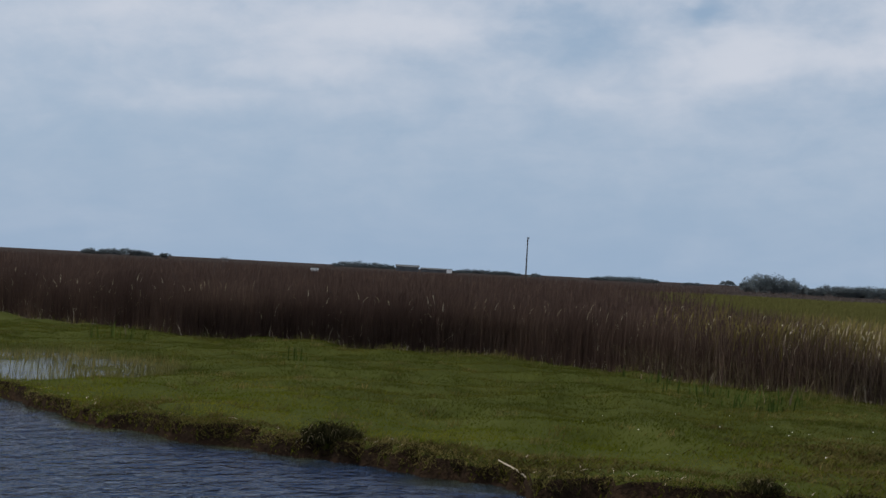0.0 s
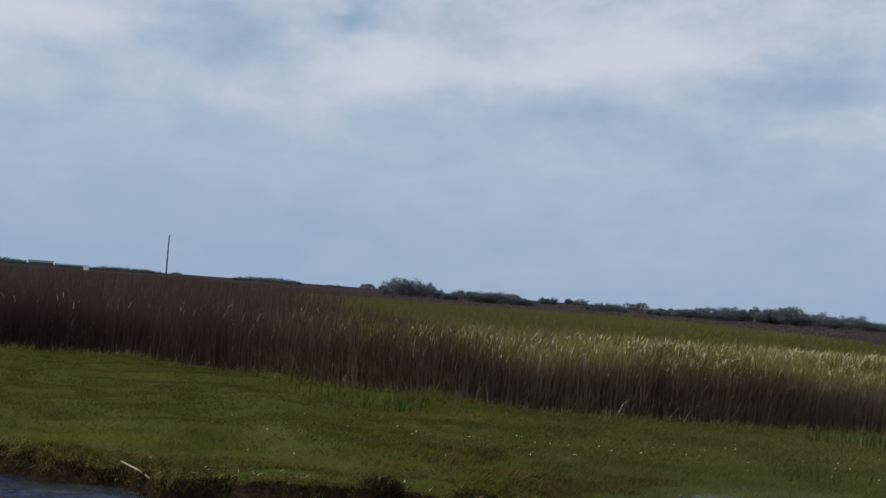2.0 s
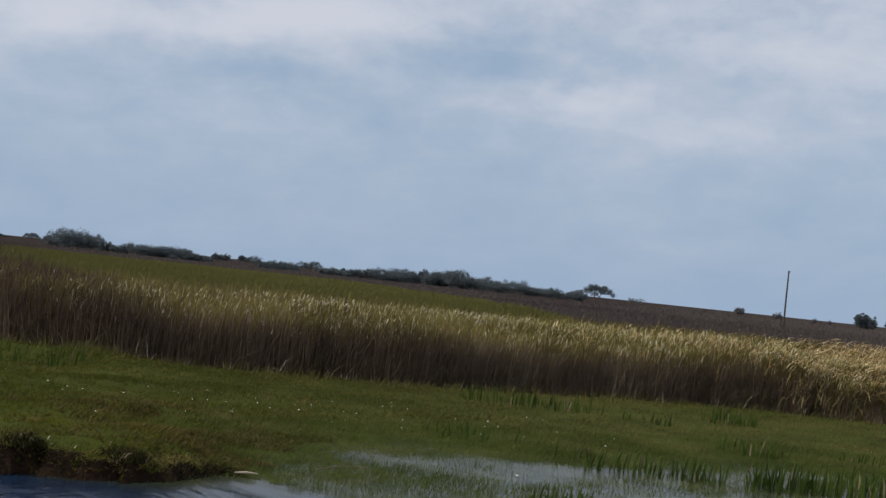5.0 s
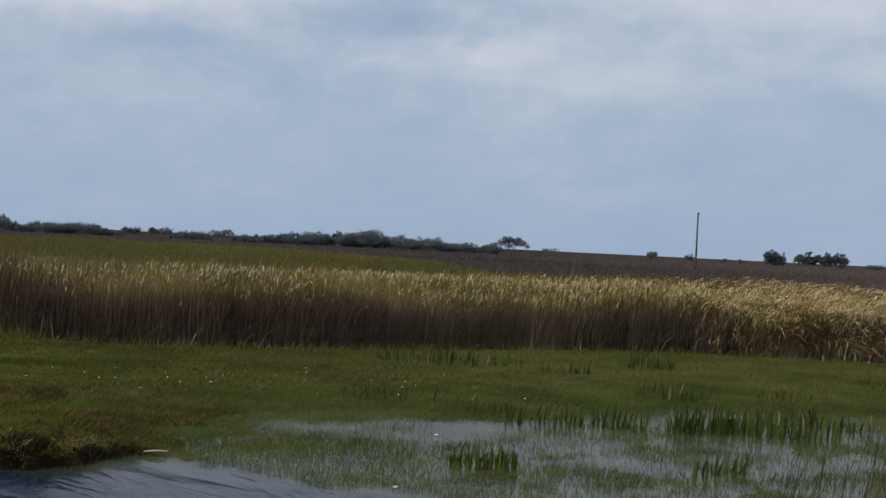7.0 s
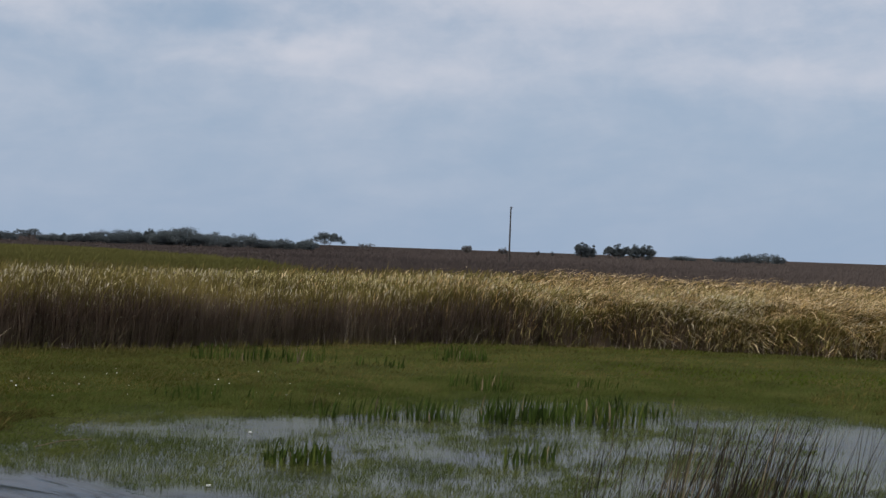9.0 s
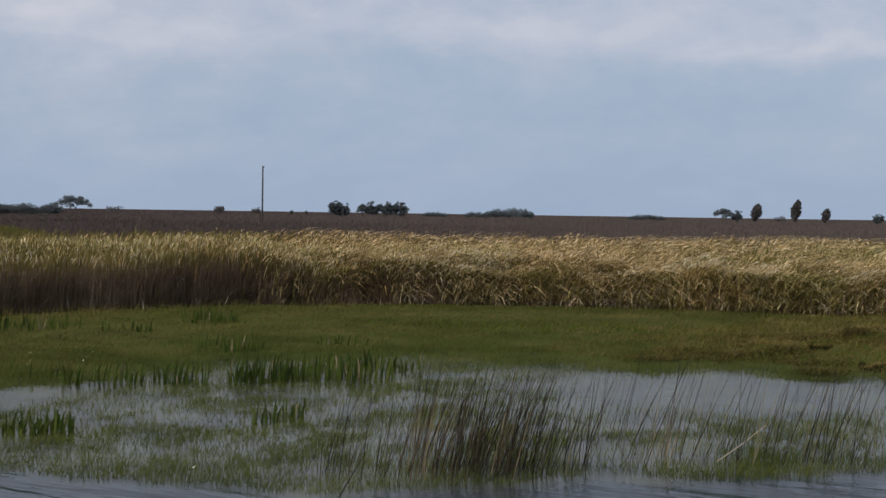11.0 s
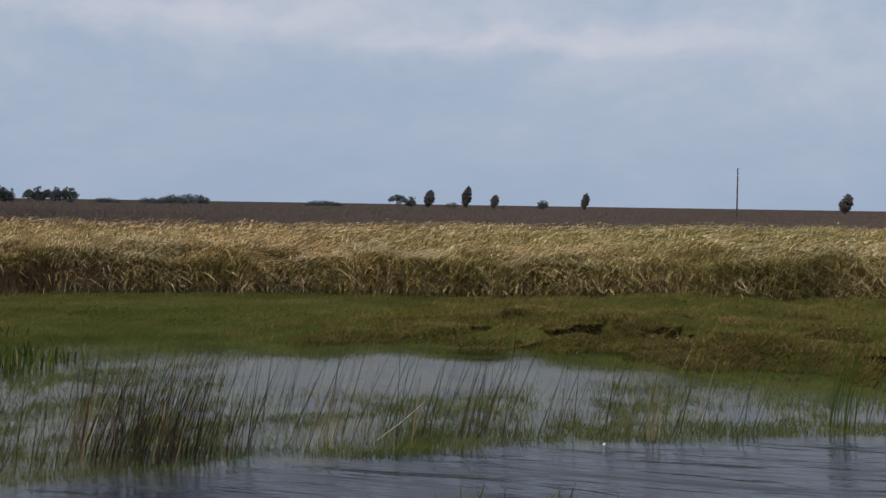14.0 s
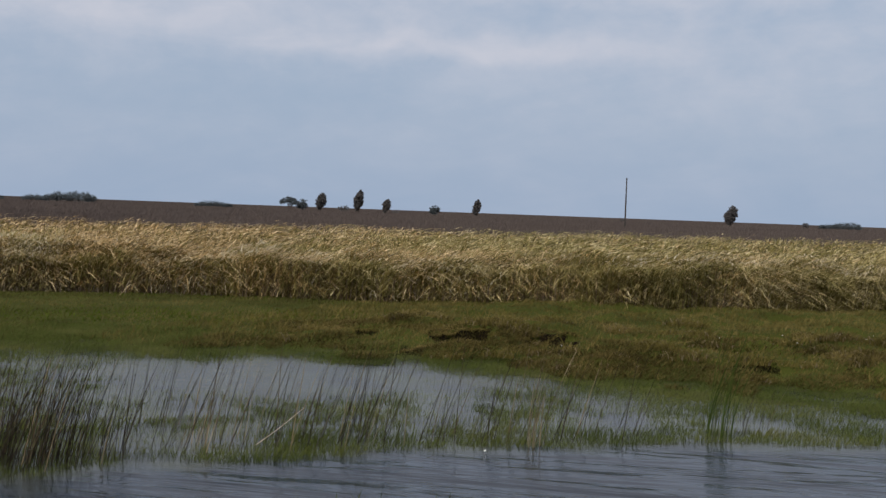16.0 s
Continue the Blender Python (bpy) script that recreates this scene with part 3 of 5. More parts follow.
tagged(water, "dark rippled water of a marsh channel", "water", kind="structure")


# ---------------------------------------------------------------- short turf
def scatter(n, x0, x1, y0, y1):
    return RNG.uniform(x0, x1, n), RNG.uniform(y0, y1, n)


WIND = radians(-58)          # the leaves lean this way (from +x, anticlockwise)


def winds(n, spread=0.6):
    return WIND + RNG.normal(0, spread, n)


def turf_patch(name, n, area, height, width, mat, label, keep, lean=1.3):
    x, y = scatter(n, *area)
    z = height_at(x, y)
    ok = keep(x, y, z)
    x, y, z = x[ok], y[ok], z[ok]
    h = height * RNG.uniform(0.5, 1.4, len(x)) * (0.42 + 1.2 * fbm(x * 1.4, y * 1.4, 61) ** 1.5 * (0.5 + vnoise(x * 5, y * 5, 62)))
    data = blades(x, y, z - 0.02, h + 0.02, 1.25 * width * RNG.uniform(0.7, 1.4, len(x)), h * lean * RNG.uniform(0.3, 1.3, len(x)), winds(len(x), 1.4), 0.2, 1)
    return stuff(name, data, mat, label, "grass")


dry = lambda x, y, z: (z > 0.035) & (from_front(x, y) < 0.6) & (np.arctan2(x, y) > radians(-24)) & (np.arctan2(x, y) < radians(92))
rim_of = lambda x, y: step(5.6, 2.4, from_edge(x, y) + 3.0 * (fbm(x * 0.35, y * 0.35, 67) - 0.5)) * step(7.5, 4.5, x)
turf_patch("turf_grass", 520000, (-14, 14, 12.5, 40), 0.045, 0.014, M_GRASS, "short bright green turf on the channel bank", lambda x, y, z: dry(x, y, z) & (RNG.random(len(x)) < 0.15 + 0.85 * rim_of(x, y)) & (x < 9))
turf_patch("back_turf_grass", 520000, (-14, 14, 12.5, 40), 0.05, 0.014, M_DULLGRASS, "dull olive green turf before the dark reeds", lambda x, y, z: dry(x, y, z) & (RNG.random(len(x)) < (1 - 0.9 * rim_of(x, y)) * step(15.5, 9, x)))
lush = lambda x, y: np.exp(-(((x - 22.5) * 0.6 - (y - 14.5) * 0.8) / 5.0) ** 2 - (((x - 22.5) * 0.8 + (y - 14.5) * 0.6) / 1.6) ** 2) + 0.8 * np.exp(-((x - 22.6) / 1.6) ** 2 - ((y - 3.2) / 1.3) ** 2) + 0.7 * step(-2.2, -0.4, from_front(x, y)) * step(0.4, 0.6, fbm(x * 0.3, y * 0.3, 69))
turf_patch("lush_grass", 110000, (12, 34, -2, 26), 0.075, 0.019, M_LUSH, "brighter green grass in a damp strip of the meadow", lambda x, y, z: dry(x, y, z) & (RNG.random(len(x)) < lush(x, y)))
turf_patch("meadow_grass", 230000, (5, 40, -3, 27), 0.065, 0.019, M_MARSHGRASS, "low olive green grass before the reeds", lambda x, y, z: dry(x, y, z) & (RNG.random(len(x)) < step(4, 12, x)))
turf_patch("tussock_grass", 80000, (17.5, 40, -3, 13), 0.10, 0.017, M_TUSSOCK, "rough yellowish grass on the uneven bank", lambda x, y, z: dry(x, y, z) & (RNG.random(len(x)) < 0.25 + fbm(x * 0.5, y * 0.5, 66)), 0.8)

# Grass hanging over the cut bank.
x, y = scatter(420000, -10, 6.5, 12.2, 24)
s = from_edge(x, y)
ok = (np.abs(s - 0.12) < 0.3) & (x < 5.8) & (fbm(x * 2.2, y * 2.2, 64) > 0.36)
x, y, s = x[ok], y[ok], s[ok]
z = height_at(x, y)
ok = z > 0.10
x, y, z = x[ok], y[ok], z[ok]
h = RNG.uniform(0.03, 0.14, len(x)) * (0.4 + 1.2 * fbm(x * 1.6, y * 1.6, 63) ** 1.5)
low = RNG.random(len(x)) < 0.45
for name, pick, mat_, label in (("bank_grass", ~low, M_TUSSOCK, "long yellowish grass hanging over the eroded bank"), ("bank_growth", low, M_DARKTUFT, "dark matted growth hanging down the eroded bank")):
    stuff(name, blades(x[pick], y[pick], z[pick] - 0.02, h[pick], 0.010, 0.12, RNG.normal(-math.pi / 2, 0.9, pick.sum()), 1.2, 2), mat_, label, "grass")

# Brown withered patches near the cut edges.
x, y = scatter(120000, -8, 7.5, 12.5, 20)
ok = (from_edge(x, y) > 0.02) & (from_edge(x, y) < 2.0) & (RNG.random(len(x)) < step(0.50, 0.66, fbm(x * 0.9, y * 1.3, 55)) * step(2.0, 0.3, from_edge(x, y)))
bx, by = x[ok], y[ok]
x, y = scatter(60000, 2.5, 8.5, 12.5, 18.5)
ok = (from_edge(x, y) > 0.02) & (RNG.random(len(x)) < 1.7 * np.exp(-((x - 6.2) / 1.5) ** 2 - ((y - 15.4) / 2.0) ** 2) * step(0.34, 0.56, fbm(x * 1.1, y * 1.6, 57)))
bx, by = np.concatenate([bx, x[ok]]), np.concatenate([by, y[ok]])
x, y = scatter(220000, 17.6, 26, -2, 11.5)
ok = (from_inner(x, y) > -0.3) & (from_inner(x, y) < 4.5) & (RNG.random(len(x)) < step(0.52, 0.84, fbm(x * 0.8, y * 0.8, 56) + 0.30 * step(3.0, 0.3, from_inner(x, y))))
x, y = np.concatenate([bx, x[ok]]), np.concatenate([by, y[ok]])
ok = height_at(x, y) > 0.03
x, y = x[ok], y[ok]
h = RNG.uniform(0.03, 0.10, len(x))
stuff("withered_grass", blades(x, y, height_at(x, y) - 0.01, h, 0.020, 0.10, winds(len(x), 1.6), 0.2, 1), M_BROWNTURF, "withered brown grass and dead matter near the bank edge", "grass")

# Scattered taller tufts, and straw washed onto the bank.
def tufts(name, places, per, mat, height, label):
    cx_, cy_ = places
    x = np.repeat(cx_, per) + RNG.normal(0, 0.09, len(cx_) * per)
    y = np.repeat(cy_, per) + RNG.normal(0, 0.09, len(cx_) * per)
    h = np.repeat(RNG.uniform(0.5, 1.3, len(cx_)), per) * height * RNG.uniform(0.5, 1.1, len(x))
    return stuff(name, blades(x, y, height_at(x, y) - 0.02, h, 0.014, h * 0.5, winds(len(x), 1.2), 0.4, 3), mat, label, "grass")


x, y = scatter(1600, -12, 32, 2, 38)
ok = dry(x, y, height_at(x, y)) & (fbm(x * 0.35, y * 0.35, 68) > 0.45)
tufts("dark_grass_tufts", (x[ok][:260], y[ok][:260]), 26, M_MARSHGRASS, 0.15, "scattered darker tufts of longer grass")
x, y = scatter(900, -6, 14, 13, 30)
ok = dry(x, y, height_at(x, y))
tufts("dry_grass_tufts", (x[ok][:160], y[ok][:160]), 16, M_TUSSOCK, 0.15, "scattered yellowish tufts of dry grass")
x, y = scatter(6000, -7, 8, 12.5, 21)
ok = (np.abs(from_edge(x, y) - 0.3) < 0.4) & (height_at(x, y) > 0.02) & (RNG.random(6000) < 0.25)
x, y = x[ok], y[ok]
stuff("straw_litter", blades(x, y, height_at(x, y) + 0.03, 0.03, 0.012, RNG.uniform(0.03, 0.13, len(x)), RNG.uniform(0, 6.28, len(x)), 0.2, 2, taper=0.4), M_PALE, "bits of bleached straw washed onto the bank", "straw")

# Sprigs and mats of green in the flooded margin.
x, y = scatter(800000, 4.5, 24, -3, 18)
z = height_at(x, y)
s, si = from_edge(x, y), from_inner(x, y)
mats = step(0.38, 0.66, fbm(x * 1.1 + y * 0.4 + 3, y * 1.7 - x * 0.8, 71, 4)) * step(0.25, 0.65, fbm(x * 4.6, y * 4.6, 72))
shore = step(-0.09, -0.01, z) * step(0.14, 0.05, z) * step(-2.6, -0.2, si)
rim = step(1.3, 0.2, s) * step(5.4, 6.4, x) * fbm(x * 1.5, y * 1.5, 73)
ok = (s > -0.12) & (z < 0.14) & (z > -0.2) & (si < 3.0) & (RNG.random(len(x)) < (1 - 0.7 * step(13.5, 15.5, x) * step(7.5, 5.0, y)) * (0.16 + 0.16 * step(10.5, 7.5, x)) * step(-0.14, -0.04, z) + ((0.8 + 0.8 * step(1.2, 0.5, np.abs(s - 1.5) / 1.6) * step(8, 9.5, x)) * mats * step(-0.12, -0.02, z) + 0.9 * shore + 1.2 * rim))
x, y, z, s = x[ok], y[ok], z[ok], s[ok]
h = RNG.uniform(0.015, 0.075, len(x)) * (0.6 + fbm(x * 1.2, y * 1.2, 74)) + np.maximum(-z, 0)
stuff("flooded_grass", blades(x, y, z, h, 0.009, 0.045, winds(len(x), 1.3), 0.2, 1), M_FLOOD, "sparse green grass standing in shallow water", "grass")
x, y = scatter(90000, 8.6, 17, 0.5, 9.5)
s, z = from_edge(x, y), height_at(x, y)
ok = (s > 0.0) & (s < 3.4) & (z < 0.05) & (z > -0.14) & (RNG.random(len(x)) < 0.55 * step(3.0, 0.3, s) * step(0.42, 0.66, fbm(x * 1.1, y * 1.1, 75)))
x, y, z = x[ok], y[ok], z[ok]
h = RNG.uniform(0.03, 0.15, len(x)) + np.maximum(-z, 0)
stuff("margin_sprigs", blades(x, y, z, h, 0.0065, h * 0.4, winds(len(x), 0.9), 0.2, 2), M_FLOOD, "thin green blades rising among the sedge", "grass")
x, y = scatter(20000, -13, -4.5, 20, 33)
z = height_at(x, y)
ok = (z < 0.06) & (z > -0.3) & (from_edge(x, y) > 0.5) & (RNG.random(len(x)) < 0.12 + 0.75 * step(-0.1, 0.03, z))
x, y, z = x[ok], y[ok], z[ok]
h = RNG.uniform(0.06, 0.3, len(x)) + np.maximum(-z, 0)
stuff("pool_grass", blades(x, y, z, h, 0.014, 0.05, winds(len(x), 1.2), 0.3, 2), M_MARSHGRASS, "green grass standing in the small bank pool", "grass")


# ---------------------------------------------------------------- reeds
BEARINGS = np.radians(np.linspace(-40, 100, 400))
REACH = np.linspace(8, 140, 900)
FOOT = [REACH[np.argmax(from_front(REACH * math.sin(a), REACH * math.cos(a)) > 0)] for a in BEARINGS]


def behind(n, near, far, a0, a1, power=1.0):
    """Places behind the foot of the reeds, near to far metres deep, between two bearings."""
    az = radians(a0) + RNG.random(n) * radians(a1 - a0)
    r0 = np.interp(az, BEARINGS, FOOT)
    d = near + (far - near) * RNG.random(n) ** power
    rr = r0 + d
    return rr * np.sin(az), rr * np.cos(az), np.degrees(az), d


def reed_height(az):
    return 1.66 - 0.20 * step(8, 17, az) - 0.24 * step(40, 56, az)


def billow(az, x, y):
    """The bent bed stands in uneven bunches, and slopes down to its edge."""
    slope_off = (0.14 * step(6, 20, az) + 0.10 * step(42, 54, az)) * (1 - step(-0.2, 1.8, from_front(x, y)))
    return 1 - slope_off + 0.46 * step(36, 50, az) * (fbm(x * 0.8, y * 0.8, 82) - 0.5)


def stalks(n, near, far, a0, a1, width, mat, name, label, power=1.0, hmul=1.0, density=None, segs=2, lean=0.20):
    x, y, az, d = behind(n, near, far, a0, a1, power)
    if density is not None:
        ok = RNG.random(n) < density(az, x, y)
        x, y, az, d = x[ok], y[ok], az[ok], d[ok]
    m = len(x)
    h = reed_height(az) * hmul * RNG.uniform(0.72, 1.06, m) * (0.90 + 0.20 * fbm(x * 0.45, y * 0.45, 81)) * billow(az, x, y)
    return stuff(name, blades(x, y, height_at(x, y) - 0.03, h, width * RNG.uniform(0.7, 1.4, m), h * np.abs(RNG.normal(0, lean, m)) + 0.02, winds(m, 1.2), 0.05, segs, taper=0.7), mat, label, "reeds")


def leaves(n, near, far, a0, a1, width, mat, name, label, low, high, length, bend, power=1.0, density=None, droop=1.0, segs=4, spread=1.3):
    """Leaves that leave the stalks at a part of the reeds' height, and bend over in the wind."""
    x, y, az, d = behind(n, near, far, a0, a1, power)
    if density is not None:
        ok = RNG.random(n) < density(az, x, y)
        x, y, az, d = x[ok], y[ok], az[ok], d[ok]
    m = len(x)
    top = reed_height(az) * (0.90 + 0.20 * fbm(x * 0.45, y * 0.45, 81)) * billow(az, x, y)
    z0 = top * RNG.uniform(low, high, m)
    h = np.minimum(length * RNG.uniform(0.5, 1.4, m), np.maximum(top * RNG.uniform(0.92, 1.06, m) - z0, 0.12))
    b = bend(az) * RNG.uniform(0.2, 1.8, m)
    return stuff(name, blades(x, y, height_at(x, y) + z0, h, width * RNG.uniform(0.6, 1.5, m), length * 0.8 * b, winds(m, spread), np.clip(droop * b * RNG.uniform(0.2, 1.1, m), 0, 1.5), segs, taper=0.8), mat, label, "reeds")


gold = lambda az, x, y: np.clip(0.75 * step(37, 49, az) + 0.25 * step(16, 36, az), 0, 1) * (1 - 0.82 * step(60, 75, az + 14 * (fbm(x * 0.12, y * 0.12, 89) - 0.5)))
olive = lambda az, x, y: np.clip((0.35 * step(8, 16, az) + 0.65 * step(16, 34, az)) * (1 - 0.45 * step(45, 62, az)) * (0.6 + fbm(x * 0.3, y * 0.3, 91)), 0, 1)
dark = lambda az, x, y: 1 - 0.85 * step(46, 60, az)
redden = lambda az, x, y: step(9, 24, az + 10 * (fbm(x * 0.2, y * 0.2, 87) - 0.5))
bed_end = lambda a, x, y: step(4, -4, np.hypot(x, y) - 64 - 10 * step(50, 62, a) - 20 * step(66, 84, a) - 10 * (fbm(x * 0.1, y * 0.1, 88) - 0.5))
stalks(34000, 0, 3.2, -22, 30, 0.010, M_STALK, "front_reed_stalks", "dark brown upright stalks of the reed bed edge", 1.7, density=lambda a, x, y: 1 - 0.75 * redden(a, x, y))
stalks(66000, 0, 2.6, 6, 92, 0.0095, M_BROWNSTALK, "brown_reed_stalks", "greyish brown stalks of the reed bed edge", 1.9, density=lambda a, x, y: redden(a, x, y) * dark(a, x, y))
stalks(20000, 3.0, 22, -22, 16, 0.028, M_STALK, "inner_reed_stalks", "dark brown stalks inside the reed bed", 1.3)
stalks(26000, 2.4, 22, 12, 92, 0.026, M_BROWNSTALK, "inner_brown_stalks", "greyish brown stalks inside the reed bed", 1.3, density=dark)
stalks(46000, 20, 420, -24, 15, 0.09, M_STALK, "far_dark_reeds", "dark reddish brown reeds reaching to the horizon", 2.2, density=lambda a, x, y: 1 - step(7.0, 13.0, a + 4 * (fbm(x * 0.06, y * 0.06, 96) - 0.5)), segs=1)
leaves(12000, 0, 4, -22, 16, 0.016, M_STALK, "withered_reed_leaves", "withered brown leaves among dark reeds", 0.1, 0.9, 0.4, lambda a: 0.5 + 0 * a, segs=3)
leaves(48000, 0, 2.4, 6, 92, 0.016, M_OLIVE, "olive_reed_leaves", "olive brown leaves in the upper reeds", 0.42, 0.84, 0.5, lambda a: 0.32 + 1.0 * step(40, 58, a), density=olive, segs=3)
leaves(28000, 3.0, 20, 6, 92, 0.030, M_OLIVE, "inner_olive_leaves", "olive brown leaf tops inside the reed bed", 0.40, 0.80, 0.6, lambda a: 0.4 + 0.6 * step(40, 58, a), 1.2, density=olive, segs=3)
flecks = lambda scale, seed: lambda a, x, y: gold(a, x, y) * (0.06 + 1.6 * step(0.40, 0.64, fbm(x * scale, y * scale, seed)))
bowed = lambda a: 0.25 + 1.6 * step(40, 52, a) + 0.5 * step(60, 74, a)
leaves(5200, 0, 1.0, -22, 52, 0.010, M_CREAM, "thin_pale_leaves", "thin pale leaves standing among brown stalks", 0.03, 0.85, 0.22, lambda a: 0.6 + 0 * a, density=lambda a, x, y: 0.18 + 0.7 * step(13, 30, a), droop=0.6)
leaves(9000, 0, 6, 9, 54, 0.017, M_CREAM, "pale_leaf_tips", "small pale leaf tips at the top of the reeds", 0.62, 0.97, 0.14, lambda a: 0.8 + 0 * a, density=lambda a, x, y: (0.03 + 0.95 * step(13, 34, a)) * (0.15 + 1.3 * step(0.4, 0.62, fbm(x * 0.8, y * 0.8, 98))), droop=1.1)
leaves(24000, 0, 6, 11, 54, 0.015, M_YELLOW, "golden_leaf_tips", "nodding olive gold leaf tips at the top of the reeds", 0.58, 0.97, 0.15, lambda a: 0.6 + 0 * a, density=lambda a, x, y: step(14, 42, a), droop=1.0)
leaves(27200, 0, 1.8, 32, 92, 0.022, M_GOLD, "golden_reed_leaves", "sunlit straw golden leaves bent by the wind", 0.10, 0.97, 0.50, bowed, density=lambda a, x, y: flecks(1.1, 92)(a, x, y) * (0.15 + 0.85 * step(36, 50, a)), droop=1.3, spread=0.75)
leaves(11000, 0, 0.9, 44, 92, 0.019, M_GOLD, "lower_golden_leaves", "tangled straw coloured leaves low in the golden reeds", 0.0, 0.8, 0.36, bowed, density=lambda a, x, y: step(44, 54, a) * step(0.35, 0.6, fbm(x * 0.9, y * 0.9, 83)) * (1 - 0.3 * step(60, 75, a)), droop=1.0, segs=3, spread=1.2)
leaves(17000, 0, 0.8, 54, 92, 0.02, M_YELLOW, "lower_yellow_leaves", "tangled yellowish green leaves low in the reeds", 0.0, 0.85, 0.36, bowed, density=lambda a, x, y: step(56, 72, a) * (0.3 + 0.7 * step(0.35, 0.6, fbm(x * 0.9, y * 0.9, 84))), droop=1.0, segs=3, spread=1.2)
leaves(16000, 0, 2.2, 38, 92, 0.024, M_CREAM, "bright_reed_leaves", "bright bleached leaves bent over in the golden reeds", 0.06, 0.98, 0.32, bowed, density=lambda a, x, y: step(40, 52, a) * (1 - 0.30 * step(60, 75, a)) * (0.08 + 1.2 * step(0.40, 0.64, fbm(x * 0.9, y * 0.9, 91))), droop=1.3, spread=0.75)
leaves(36000, 1.0, 12, 30, 92, 0.022, M_GOLD, "inner_golden_leaves", "straw golden leaf tops inside the reed bed", 0.58, 0.99, 0.42, bowed, 1.1, density=lambda a, x, y: flecks(0.5, 93)(a, x, y) * (0.3 + 0.7 * step(34, 48, a)), droop=1.3, segs=4, spread=0.75)
leaves(44000, 8, 88, 38, 92, 0.046, M_GOLD, "far_golden_leaves", "straw golden reed tops far back in the bed", 0.66, 1.0, 0.5, lambda a: 1.9 + 0 * a, 1.15, density=lambda a, x, y: bed_end(a, x, y) * gold(a, x, y) * step(38, 52, a) * (0.35 + 1.0 * step(0.4, 0.6, fbm(x * 0.25, y * 0.25, 85))), segs=3, spread=0.6)
leaves(30000, 8, 88, 56, 92, 0.046, M_YELLOW, "far_yellow_leaves", "yellowish green reed tops far back in the bed", 0.62, 1.0, 0.5, lambda a: 1.9 + 0 * a, 1.15, density=lambda a, x, y: bed_end(a, x, y) * step(58, 76, a) * (0.35 + 1.0 * step(0.4, 0.6, fbm(x * 0.25, y * 0.25, 86))), segs=3, spread=0.6)
leaves(26000, 8, 84, 38, 92, 0.04, M_OLIVE, "far_olive_leaves", "olive reed tops far back in the bed", 0.4, 0.85, 0.5, lambda a: 0.7 + 0 * a, 1.3, density=bed_end, segs=3)
leaves(36000, 0, 14, 52, 92, 0.021, M_YELLOW, "yellowing_reed_leaves", "yellowish green leaves tangled in the reed bed", 0.08, 0.96, 0.5, bowed, 1.2, density=lambda a, x, y: (0.25 + 0.75 * step(56, 74, a)) * (0.15 + 1.3 * step(0.35, 0.65, fbm(x * 0.4, y * 0.4, 90))), segs=4, droop=1.2, spread=0.75)
stalks(4200, 0, 1.6, 40, 92, 0.018, M_OLIVE, "straw_reed_stalks", "olive brown stalks standing in the golden reeds", density=lambda a, x, y: step(40, 56, a))
leaves(26000, 0, 0.8, 38, 92, 0.018, M_OLIVE, "edge_olive_leaves", "olive green leaves covering the edge of the golden reeds", 0.0, 0.80, 0.42, lambda a: 0.5 + 0.8 * step(44, 56, a), density=lambda a, x, y: step(38, 48, a) * (0.2 + 1.1 * step(0.36, 0.6, fbm(x * 0.7, y * 0.7, 78))), droop=1.0, segs=3, spread=1.0)
leaves(13000, -0.1, 0.6, 40, 92, 0.018, M_YELLOW, "edge_yellow_leaves", "yellowish leaves hanging at the edge of the golden reeds", 0.0, 0.85, 0.34, lambda a: 0.6 + 0.8 * step(44, 56, a), density=lambda a, x, y: step(40, 50, a) * (0.08 + 1.2 * step(0.42, 0.6, fbm(x * 1.1, y * 1.1, 79))), droop=1.1, segs=3, spread=1.0)
stalks(7800, 0, 0.9, 8, 56, 0.012, M_DRY, "broken_reed_stems", "broken dry stems leaning across the reed bed edge", hmul=0.5, lean=0.9)
leaves(1200, 0, 1.2, 14, 50, 0.012, M_PALE, "pale_reed_tips", "thin bleached leaves catching the light on dark reeds", 0.2, 0.95, 0.3, lambda a: 0.3 + 0 * a)

# Ragged growth along the foot of the bed.
x, y, az, d = behind(16000, -1.6, 0.6, -22, 92, 0.7)
m = len(x)
ok = RNG.random(m) < 1.2 * fbm(x * 0.8, y * 0.8, 94) ** 1.5
x, y = x[ok], y[ok]
m = len(x)
h = RNG.uniform(0.06, 0.30, m) * (1 - 0.5 * step(40, 55, np.degrees(np.arctan2(x, y))))
stuff("foot_grass", blades(x, y, height_at(x, y) - 0.02, h, 0.018, h * 0.4, winds(m, 1.0), 0.3, 3), M_MARSHGRASS, "ragged green growth along the foot of the reeds", "grass")

# Broken bleached stems along the foot of the bed.
x, y, az, d = behind(1500, -0.3, 0.6, -22, 60)
m = len(x)
h = RNG.uniform(0.12, 0.5, m) * (0.5 + 1.0 * RNG.random(m) ** 3)
stuff("bleached_stems", blades(x, y, height_at(x, y) - 0.02, h, 0.009, h * RNG.uniform(0.05, 0.9, m), RNG.uniform(0, 6.28, m), 0.1, 2, taper=0.4), M_PALE, "broken bleached stems at the foot of the reeds", "reeds")

